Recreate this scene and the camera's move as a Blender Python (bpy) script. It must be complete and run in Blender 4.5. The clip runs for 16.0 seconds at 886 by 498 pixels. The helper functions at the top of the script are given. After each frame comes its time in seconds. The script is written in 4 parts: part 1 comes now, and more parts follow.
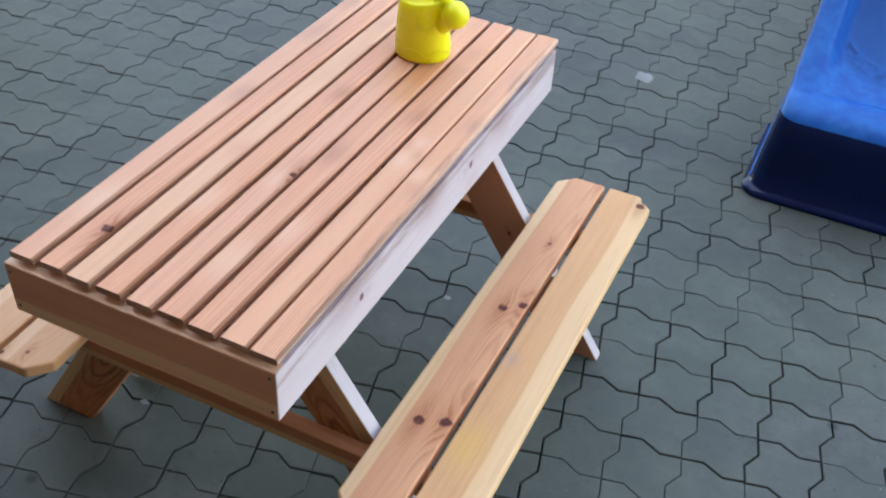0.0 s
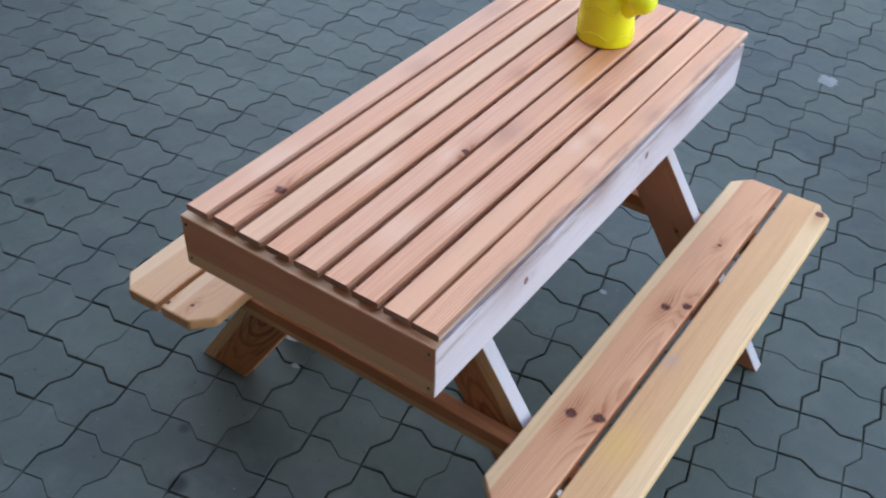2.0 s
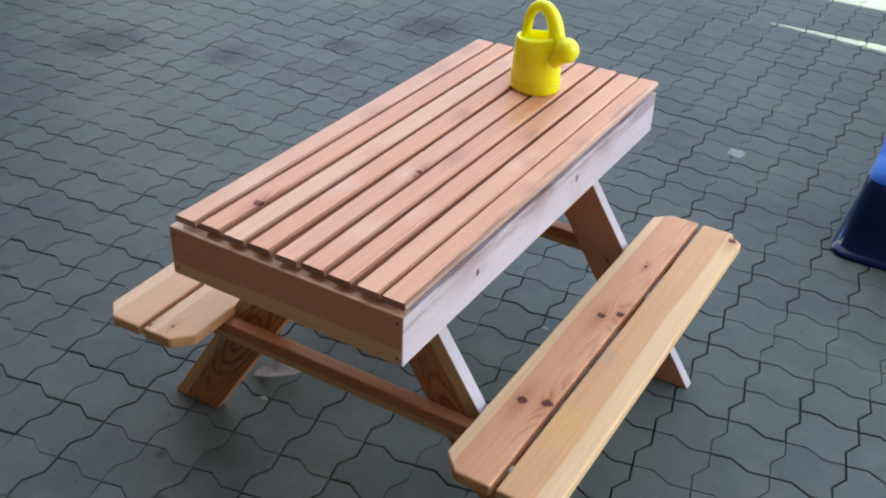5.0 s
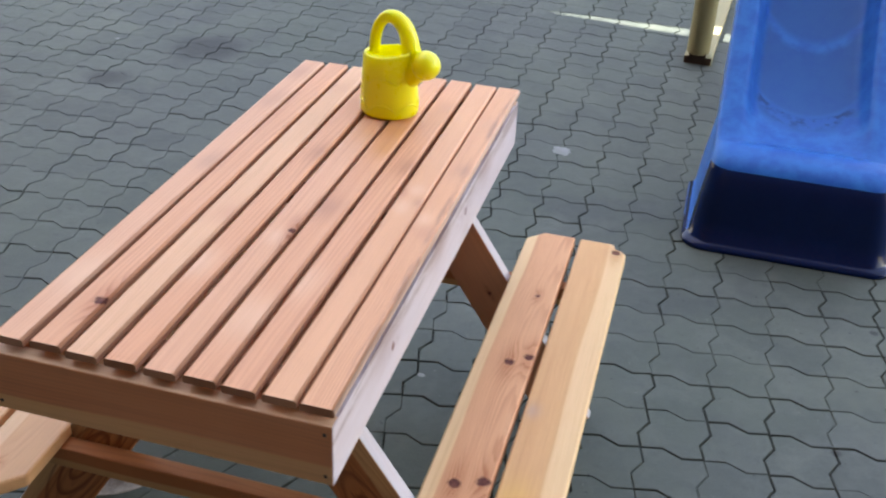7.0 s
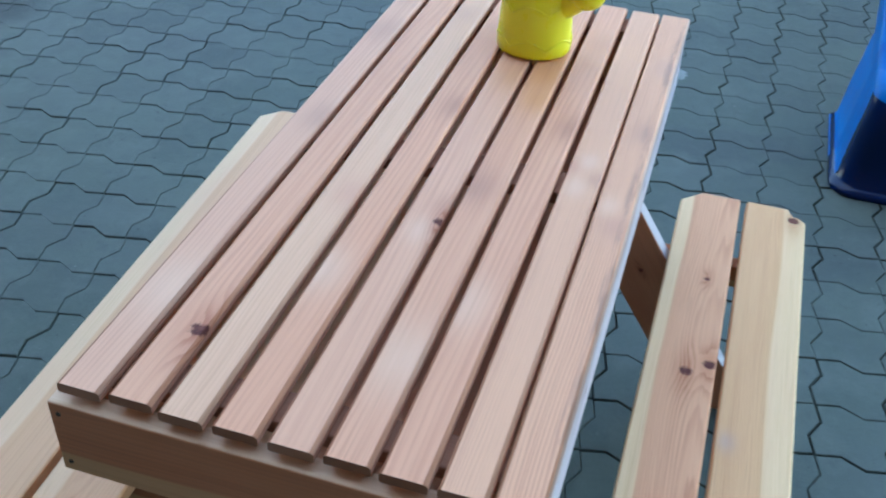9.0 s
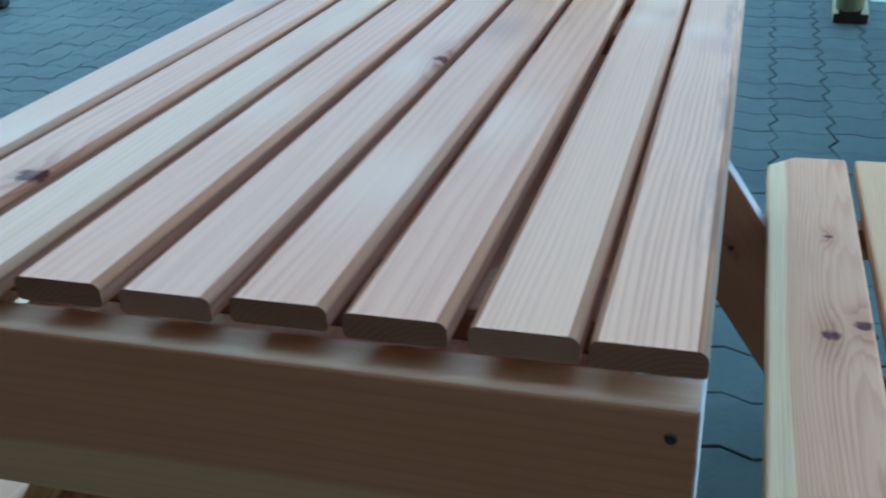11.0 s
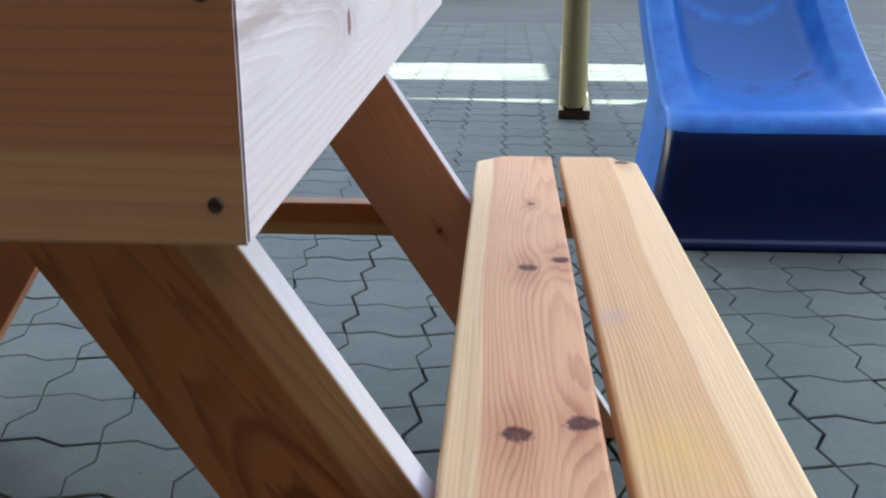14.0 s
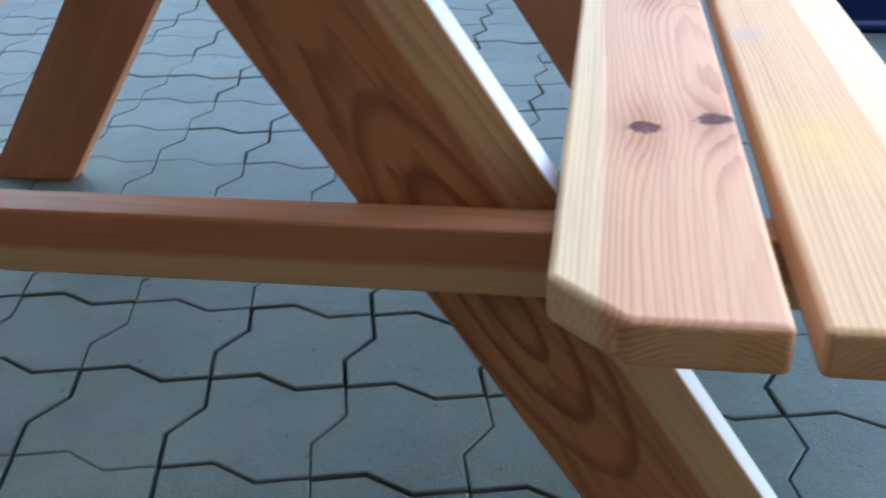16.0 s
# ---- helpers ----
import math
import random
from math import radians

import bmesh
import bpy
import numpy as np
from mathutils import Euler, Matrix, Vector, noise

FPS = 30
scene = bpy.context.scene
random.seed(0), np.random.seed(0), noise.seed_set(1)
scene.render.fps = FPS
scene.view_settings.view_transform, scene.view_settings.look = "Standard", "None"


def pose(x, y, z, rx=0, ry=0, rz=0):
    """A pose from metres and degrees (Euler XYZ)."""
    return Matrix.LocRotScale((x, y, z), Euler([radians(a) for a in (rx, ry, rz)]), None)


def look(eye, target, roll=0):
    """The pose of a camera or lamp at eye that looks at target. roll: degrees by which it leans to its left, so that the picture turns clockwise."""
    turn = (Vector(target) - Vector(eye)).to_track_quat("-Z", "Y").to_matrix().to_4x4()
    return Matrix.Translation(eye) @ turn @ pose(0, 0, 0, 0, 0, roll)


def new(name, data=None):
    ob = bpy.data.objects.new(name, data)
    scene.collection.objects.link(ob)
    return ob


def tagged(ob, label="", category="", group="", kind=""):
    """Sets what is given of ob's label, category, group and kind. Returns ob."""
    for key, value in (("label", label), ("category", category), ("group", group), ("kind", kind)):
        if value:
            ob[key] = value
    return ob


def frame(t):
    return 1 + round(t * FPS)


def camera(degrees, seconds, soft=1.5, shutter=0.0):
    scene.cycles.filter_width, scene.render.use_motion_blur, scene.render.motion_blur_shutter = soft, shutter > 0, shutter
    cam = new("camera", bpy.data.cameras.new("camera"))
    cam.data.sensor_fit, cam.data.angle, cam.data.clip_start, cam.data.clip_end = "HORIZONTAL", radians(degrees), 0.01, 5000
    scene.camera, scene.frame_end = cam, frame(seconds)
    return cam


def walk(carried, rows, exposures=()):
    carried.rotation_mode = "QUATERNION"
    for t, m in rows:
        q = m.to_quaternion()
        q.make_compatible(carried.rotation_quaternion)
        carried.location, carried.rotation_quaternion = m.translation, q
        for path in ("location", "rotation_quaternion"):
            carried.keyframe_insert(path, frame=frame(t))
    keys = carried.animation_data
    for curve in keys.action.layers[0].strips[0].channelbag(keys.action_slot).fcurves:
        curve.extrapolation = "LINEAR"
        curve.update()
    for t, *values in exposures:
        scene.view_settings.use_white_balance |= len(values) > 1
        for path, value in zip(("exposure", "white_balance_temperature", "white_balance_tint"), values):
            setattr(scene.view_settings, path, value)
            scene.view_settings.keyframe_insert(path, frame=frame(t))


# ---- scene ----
cam = camera(47.3, 16.0, soft=2.05, shutter=0.5)

PATH = [
    (0, (0.722, -0.702, 1.433), (0.092, 0.723, 0.179), 3.5),
    (0.5, (0.724, -0.709, 1.431), (0.057, 0.721, 0.203), 2.6),
    (1, (0.717, -0.716, 1.416), (0.008, 0.679, 0.171), 1.8),
    (1.5, (0.701, -0.708, 1.403), (-0.091, 0.611, 0.126), 1.4),
    (2, (0.68, -0.704, 1.401), (-0.18, 0.572, 0.123), 2.1),
    (2.5, (0.709, -0.743, 1.407), (-0.194, 0.577, 0.206), 3.0),
    (3, (0.73, -0.826, 1.409), (-0.152, 0.546, 0.253), 3.1),
    (3.2, (0.751, -0.878, 1.403), (-0.054, 0.495, 0.192), 4.2),
    (3.5, (0.755, -0.929, 1.395), (-0.075, 0.478, 0.241), 4.7),
    (3.7, (0.765, -0.957, 1.399), (-0.06, 0.471, 0.267), 4.2),
    (5.8, (0.809, -0.914, 1.311), (-0.039, 0.6, 0.318), 1.7),
    (6, (0.776, -0.899, 1.307), (-0.005, 0.655, 0.32), 2.7),
    (6.5, (0.636, -0.863, 1.294), (0.07, 0.792, 0.325), 1.6),
    (7, (0.516, -0.778, 1.267), (0.089, 0.885, 0.24), 2.8),
    (7.5, (0.44, -0.651, 1.235), (-0.018, 0.994, 0.194), 2.3),
    (8, (0.393, -0.56, 1.231), (-0.145, 1.031, 0.145), 2.0),
    (8.5, (0.321, -0.533, 1.226), (-0.128, 1.001, 0.024), 2.5),
    (8.7, (0.289, -0.521, 1.217), (-0.139, 1.009, 0.003), 3.1),
    (10.8, (0.208, -0.302, 0.765), (-0.363, 1.389, -0.140), -2.7),
    (11, (0.211, -0.304, 0.751), (-0.328, 1.413, -0.123), -2.9),
    (11.5, (0.217, -0.291, 0.708), (-0.274, 1.474, -0.094), -2.1),
    (12, (0.228, -0.292, 0.678), (-0.261, 1.53, 0.012), -2.8),
    (12.5, (0.248, -0.269, 0.636), (-0.101, 1.612, 0.055), -1.0),
    (13, (0.266, -0.28, 0.604), (0.024, 1.614, 0.011), -3.3),
    (13.5, (0.277, -0.283, 0.574), (0.107, 1.617, -0.029), -2.1),
    (14, (0.281, -0.29, 0.551), (0.167, 1.616, -0.046), 0.0),
    (14.5, (0.287, -0.294, 0.523), (0.167, 1.575, -0.181), 0.1),
    (15, (0.291, -0.305, 0.505), (0.169, 1.512, -0.322), 0.4),
    (15.5, (0.288, -0.3, 0.476), (0.072, 1.489, -0.391), -1.9),
    (16, (0.268, -0.299, 0.473), (-0.027, 1.459, -0.434), -1.8),
]
EXPOSURES = [(0, 3.08, 8800, 13), (1.0, 3.08, 8800, 13), (2.0, 2.98, 8000, 11), (3.5, 2.98, 8300, 12), (6.0, 2.96, 9700, 18), (7.2, 3.04, 9900, 17), (8.0, 2.99, 8100, 7), (8.7, 2.98, 6800, -1),
             (10.8, 2.68, 5600, -20), (12.0, 2.72, 5700, -16), (12.5, 2.85, 6500, -4), (13.1, 3.05, 8200, 9), (13.5, 3.15, 8700, 12), (14.0, 3.13, 8800, 11), (14.5, 3.13, 9400, 14), (15.2, 3.08, 7200, 6), (16, 3.73, 7100, 5)]
walk(cam, [(t, look(eye, target, roll)) for t, eye, target, roll in PATH], EXPOSURES)

# ---- daylight: the sun stands behind the camera, above an added unseen wall with open bands ----
SUN_ELEVATION, SUN_SIDE = radians(50), radians(45)  # from behind the camera and from its side of smaller x
world = bpy.data.worlds.new("sky")
scene.world = world
world.use_nodes = True
wn = world.node_tree.nodes
sky = wn.new("ShaderNodeTexSky")
sky.sky_type, sky.sun_disc = "NISHITA", False
sky.sun_elevation, sky.sun_rotation = SUN_ELEVATION, radians(180) + SUN_SIDE
wn["Background"].inputs["Strength"].default_value = 0.15
world.node_tree.links.new(sky.outputs[0], wn["Background"].inputs["Color"])
sun = new("sun", bpy.data.lights.new("sun", "SUN"))
sun.data.energy, sun.data.angle, sun.data.color = 5.0, radians(0.15), (0.67, 0.83, 1.0)
sun.matrix_world = look((-10 * math.cos(SUN_ELEVATION) * math.sin(SUN_SIDE), -10 * math.cos(SUN_ELEVATION) * math.cos(SUN_SIDE), 10 * math.sin(SUN_ELEVATION)), (0, 0, 0))


# ---- node helpers ----
class Graph:
    """Short spelling for the nodes of one material."""

    def __init__(self, name):
        self.mat = bpy.data.materials.new(name)
        self.mat.use_nodes = True
        self.tree = self.mat.node_tree
        self.bsdf = self.tree.nodes["Principled BSDF"]

    def put(self, socket, value):
        if isinstance(value, bpy.types.NodeSocket):
            self.tree.links.new(value, socket)
        elif isinstance(value, (tuple, list)) and len(value) == 3 and socket.type == "RGBA":
            socket.default_value = (*value, 1)
        else:
            socket.default_value = value

    def m(self, op, a, b=0.0, c=0.0):
        n = self.tree.nodes.new("ShaderNodeMath")
        n.operation = op
        for i, v in enumerate((a, b, c)):
            self.put(n.inputs[i], v)
        return n.outputs[0]

    def step(self, v, lo, hi):
        n = self.tree.nodes.new("ShaderNodeMapRange")
        n.interpolation_type = "SMOOTHSTEP"
        for k, x in (("Value", v), ("From Min", lo), ("From Max", hi)):
            self.put(n.inputs[k], x)
        return n.outputs[0]

    def mix(self, f, a, b, blend="MIX"):
        n = self.tree.nodes.new("ShaderNodeMix")
        n.data_type, n.blend_type = "RGBA", blend
        for i, v in ((0, f), (6, a), (7, b)):
            self.put(n.inputs[i], v)
        return n.outputs[2]

    def coords(self):
        n = self.tree.nodes.new("ShaderNodeTexCoord")
        s = self.tree.nodes.new("ShaderNodeSeparateXYZ")
        self.put(s.inputs[0], n.outputs["Object"])
        return n.outputs["Object"], s.outputs[0], s.outputs[1], s.outputs[2]

    def world_coords(self):
        n = self.tree.nodes.new("ShaderNodeNewGeometry")
        return n.outputs["Position"]

    def rand(self):
        return self.tree.nodes.new("ShaderNodeObjectInfo").outputs["Random"]

    def vec(self, x, y, z):
        n = self.tree.nodes.new("ShaderNodeCombineXYZ")
        for i, v in enumerate((x, y, z)):
            self.put(n.inputs[i], v)
        return n.outputs[0]

    def scaled(self, v, s):
        n = self.tree.nodes.new("ShaderNodeMapping")
        self.put(n.inputs["Vector"], v)
        n.inputs["Scale"].default_value = s
        return n.outputs[0]

    def noise(self, v, scale, detail=2.0, rough=0.5, w=0.0):
        n = self.tree.nodes.new("ShaderNodeTexNoise")
        n.noise_dimensions = "4D"
        self.put(n.inputs["Vector"], v)
        self.put(n.inputs["W"], w)
        n.inputs["Scale"].default_value, n.inputs["Detail"].default_value = scale, detail
        n.inputs["Roughness"].default_value = rough
        return n.outputs["Fac"]

    def bump(self, h, strength, distance):
        n = self.tree.nodes.new("ShaderNodeBump")
        self.put(n.inputs["Height"], h)
        n.inputs["Strength"].default_value, n.inputs["Distance"].default_value = strength, distance
        self.put(self.bsdf.inputs["Normal"], n.outputs[0])

    def done(self, color, rough, metal=0.0, spec=0.5):
        self.put(self.bsdf.inputs["Base Color"], color)
        self.put(self.bsdf.inputs["Roughness"], rough)
        self.put(self.bsdf.inputs["Metallic"], metal)
        self.put(self.bsdf.inputs["Specular IOR Level"], spec)
        return self.mat


HEART = (0.72, 0.285, 0.135)
HEART_DARK = (0.44, 0.115, 0.040)
SAP = (0.86, 0.555, 0.30)
SAP_DARK = (0.72, 0.42, 0.18)


def wood(name, x0=0.0, z0=-0.05, slope=0.03, spacing=0.0035, sap=None, sap_low=None, knots=(), tint=1.0,
         heart=HEART, dark=HEART_DARK, contrast=0.5, rough=0.46, smear=0.0, spec=0.36, sapc=None, stains=(), warmth=1.0, flame=None):
    """Sawn pine: year rings round a pith at (x0, z0), which drifts by slope along the board (local y).
    sap: local x above which the pale sapwood lies; sap_low: below which it lies. knots: (x, y, radius)."""
    g = Graph(name)
    co, x, y, z = g.coords()
    seed = g.m("MULTIPLY", g.rand(), 91.0)
    wob = g.m("SUBTRACT", g.noise(g.scaled(co, (9, 2.2, 9)), 1.0, 2.0, 0.5, seed), 0.5)
    fine = g.m("SUBTRACT", g.noise(g.scaled(co, (60, 9, 60)), 1.0, 2.0, 0.5, seed), 0.5)
    shift = g.m("MULTIPLY", g.m("SUBTRACT", g.rand(), 0.5), 0.03)
    xx = g.m("ADD", g.m("MULTIPLY_ADD", wob, 0.03, x), g.m("MULTIPLY_ADD", fine, 0.0022, shift))
    zz = g.m("MULTIPLY_ADD", y, slope, g.m("SUBTRACT", z, z0))
    dx = g.m("SUBTRACT", xx, x0)
    radius = g.m("SQRT", g.m("ADD", g.m("MULTIPLY", dx, dx), g.m("MULTIPLY", zz, zz)))
    phase = g.m("DIVIDE", radius, spacing)
    core, halo, flares = 0.0, 0.0, 0.0
    rag = g.m("SUBTRACT", g.noise(g.scaled(co, (260, 170, 260)), 1.0, 3.0, 0.6, seed), 0.5) if knots else 0.0
    for kx, ky, kr in knots:
        ex, ey = g.m("SUBTRACT", x, kx), g.m("SUBTRACT", y, ky)
        d = g.m("SQRT", g.m("ADD", g.m("MULTIPLY", g.m("MULTIPLY", ex, ex), 0.8), g.m("MULTIPLY", ey, ey)))
        wide = g.m("ADD", g.m("MULTIPLY", ex, ex), g.m("MULTIPLY", g.m("MULTIPLY", ey, ey), 0.2))
        d = g.m("MULTIPLY_ADD", rag, kr * 1.5, g.m("MULTIPLY_ADD", fine, kr * 0.9, d))
        near = g.m("POWER", 2.718, g.m("MULTIPLY", wide, -1.0 / (kr * 2.2) ** 2))
        phase = g.m("MULTIPLY_ADD", near, 1.6, phase)
        flare = g.m("ADD", g.m("MULTIPLY", ex, ex), g.m("MULTIPLY", g.m("MULTIPLY", ey, ey), 0.05))
        flares = g.m("MAXIMUM", flares, g.m("POWER", 2.718, g.m("MULTIPLY", flare, -1.0 / (kr * 1.25) ** 2)))
        core = g.m("MAXIMUM", core, g.m("SUBTRACT", 1.0, g.step(d, kr * 0.6, kr * 1.2)))
        halo = g.m("MAXIMUM", halo, near)
    phase = g.m("MULTIPLY_ADD", g.noise(g.scaled(co, (120, 1.5, 120)), 1.0, 1.0, 0.5, seed), 1.6, phase)
    f = g.m("FRACT", phase)
    ring = g.m("MULTIPLY", g.step(f, 0.35, 0.88), g.m("SUBTRACT", 1.0, g.step(f, 0.88, 1.0)))
    fibre = g.noise(g.scaled(co, (900, 14, 900)), 1.0, 2.0, 0.6, seed)
    blotch = g.noise(g.scaled(co, (14, 3.5, 14)), 1.0, 3.0, 0.55, g.m("ADD", seed, 7.0))
    uneven = g.noise(g.scaled(co, (35, 4, 35)), 1.0, 2.0, 0.5, g.m("ADD", seed, 3.0))
    depth = g.m("MULTIPLY", ring, g.m("MULTIPLY", g.step(uneven, 0.2, 0.75), contrast))
    warm = g.mix(depth, heart, dark)
    pale = g.mix(depth, *(sapc or (SAP, SAP_DARK)))
    where = 0.0
    edge = g.m("MULTIPLY_ADD", wob, 0.022, x)
    if sap is not None:
        where = g.step(edge, sap - 0.002, sap + 0.002)
    if sap_low is not None:
        where = g.m("MAXIMUM", where, g.m("SUBTRACT", 1.0, g.step(edge, sap_low - 0.002, sap_low + 0.002)))
    col = g.mix(where, warm, pale) if where != 0.0 else warm
    col = g.mix(g.m("MULTIPLY", g.step(blotch, 0.35, 0.75), 0.38 * warmth), col, (0.80, 0.39, 0.225), "MIX")
    col = g.mix(g.m("MULTIPLY", g.step(fibre, 0.5, 0.75), 0.22), col, (0.36, 0.16, 0.07))
    for sx, sy, sr, tone in stains:
        ex, ey = g.m("SUBTRACT", x, sx), g.m("SUBTRACT", y, sy)
        d = g.m("ADD", g.m("MULTIPLY", ex, ex), g.m("MULTIPLY", g.m("MULTIPLY", ey, ey), 0.4))
        spot = g.m("POWER", 2.718, g.m("MULTIPLY", d, -1.0 / sr ** 2))
        col = g.mix(g.m("MULTIPLY", spot, g.m("MULTIPLY_ADD", blotch, 0.8, 0.2)), col, tone)
    if smear:
        band = g.step(g.m("MULTIPLY_ADD", blotch, 0.03, x), smear, smear + 0.006)
        rag = g.step(g.noise(g.scaled(co, (60, 7, 60)), 1.0, 4.0, 0.7, seed), 0.42, 0.60)
        col = g.mix(g.m("MULTIPLY", g.m("MULTIPLY", band, rag), 0.55), col, (0.20, 0.10, 0.075))
    if flame:
        ex, ey = g.m("DIVIDE", g.m("SUBTRACT", xx, flame[0]), flame[2]), g.m("DIVIDE", g.m("SUBTRACT", y, flame[1]), flame[3])
        e = g.m("SQRT", g.m("ADD", g.m("MULTIPLY", ex, ex), g.m("MULTIPLY", ey, ey)))
        line = g.m("FRACT", g.m("MULTIPLY_ADD", wob, 0.8, e))
        line = g.m("MULTIPLY", g.step(line, 0.45, 0.85), g.m("SUBTRACT", 1.0, g.step(line, 0.85, 1.0)))
        col = g.mix(g.m("MULTIPLY", line, g.m("MULTIPLY", 0.85, g.m("SUBTRACT", 1.0, g.step(e, 2.4, 4.0)))), col, dark)
    if tint != 1.0:
        col = g.mix(1.0, col, (tint, tint, tint), "MULTIPLY")
    streak = g.noise(g.scaled(co, (130, 1.6, 130)), 1.0, 3.0, 0.6, g.m("ADD", seed, 5.0))
    col = g.mix(g.m("MULTIPLY", g.step(streak, 0.45, 0.72), 0.20), col, dark)
    col = g.mix(g.m("MULTIPLY", g.rand(), 0.34 * warmth), col, (0.80, 0.46, 0.31))
    if knots:
        col = g.mix(g.m("MULTIPLY", g.m("MULTIPLY", flares, g.m("MULTIPLY_ADD", ring, 0.8, g.m("MULTIPLY_ADD", fibre, 0.4, 0.1))), 0.85), col, dark)
        col = g.mix(g.m("MULTIPLY", halo, 0.35), col, dark)
        col = g.mix(g.m("MULTIPLY", core, 0.93), col, g.mix(g.step(rag, -0.15, 0.25), (0.085, 0.026, 0.026), (0.19, 0.066, 0.052)))
    g.bump(g.m("ADD", g.m("MULTIPLY", fibre, 0.5), ring), 0.25, 0.0004)
    return g.done(col, g.m("MULTIPLY_ADD", blotch, 0.16, rough - 0.06), 0.0, g.m("MULTIPLY", spec, g.m("SUBTRACT", 1.0, g.m("MULTIPLY", core, 0.75))) if knots else spec)


def plain(name, color, rough=0.5, metal=0.0, var=0.15, scale=30.0, bump=0.0, spec=0.5):
    """A surface with soft mottling and a little relief."""
    g = Graph(name)
    co = g.coords()[0]
    n = g.noise(co, scale, 4.0, 0.6)
    big = g.noise(co, scale * 0.15, 2.0, 0.5)
    dark = tuple(c * (1 - var * 2) for c in color)
    col = g.mix(g.step(g.m("MULTIPLY_ADD", big, 0.6, g.m("MULTIPLY", n, 0.4)), 0.35, 0.65), dark, color)
    if bump:
        g.bump(n, 0.4, bump)
    return g.done(col, g.m("MULTIPLY_ADD", n, 0.15, rough - 0.07), metal, spec)


def bed_plastic(name):
    """Blue moulded plastic, rubbed pale and grey along the bed in bands with curved ends."""
    g = Graph(name)
    co, x, y, z = g.coords()
    n = g.noise(co, 22.0, 5.0, 0.65)
    fine = g.noise(g.scaled(co, (240, 30, 240)), 1.0, 3.0, 0.6)
    curve = g.m("ADD", g.m("SUBTRACT", y, g.m("MULTIPLY", g.m("MULTIPLY", x, x), 4.2)), g.m("MULTIPLY", g.m("SUBTRACT", n, 0.5), 0.035))
    middle = g.m("SUBTRACT", 1.0, g.step(g.m("ABSOLUTE", x), 0.11, 0.145))
    col = g.mix(g.step(n, 0.35, 0.65), (0.001, 0.098, 0.39), (0.001, 0.150, 0.48))
    rubbed = g.m("MULTIPLY", middle, g.m("ADD", g.step(curve, 2.05, 2.08), g.m("MULTIPLY", g.step(curve, 1.80, 1.83), g.m("SUBTRACT", 1.0, g.step(curve, 2.02, 2.05)))))
    col = g.mix(g.m("MULTIPLY", rubbed, g.m("MULTIPLY_ADD", n, 0.5, 0.45)), col, (0.006, 0.082, 0.26))
    scuff = g.m("MULTIPLY", g.step(curve, 1.72, 1.80), g.m("SUBTRACT", 1.0, g.step(curve, 1.80, 1.815)))
    col = g.mix(g.m("MULTIPLY", g.m("MULTIPLY", scuff, middle), g.step(n, 0.42, 0.58)), col, (0.001, 0.048, 0.18))
    col = g.mix(g.m("MULTIPLY", g.step(fine, 0.58, 0.75), 0.18), col, (0.012, 0.15, 0.32))
    g.bump(n, 0.3, 0.0005)
    return g.done(col, g.m("MULTIPLY_ADD", n, 0.2, 0.26), 0.0, 0.14)


STAINS = ((-1.61, 1.63, 0.13), (-2.07, 1.47, 0.20), (-2.26, 2.00, 0.16), (-1.18, 2.33, 0.17), (-1.35, 1.95, 0.10), (-0.26, -0.08, 0.020), (-0.34, 0.011, 0.014), (0.886, 0.81, 0.012), (0.987, 1.25, 0.012), (-1.106, 0.27, 0.018))


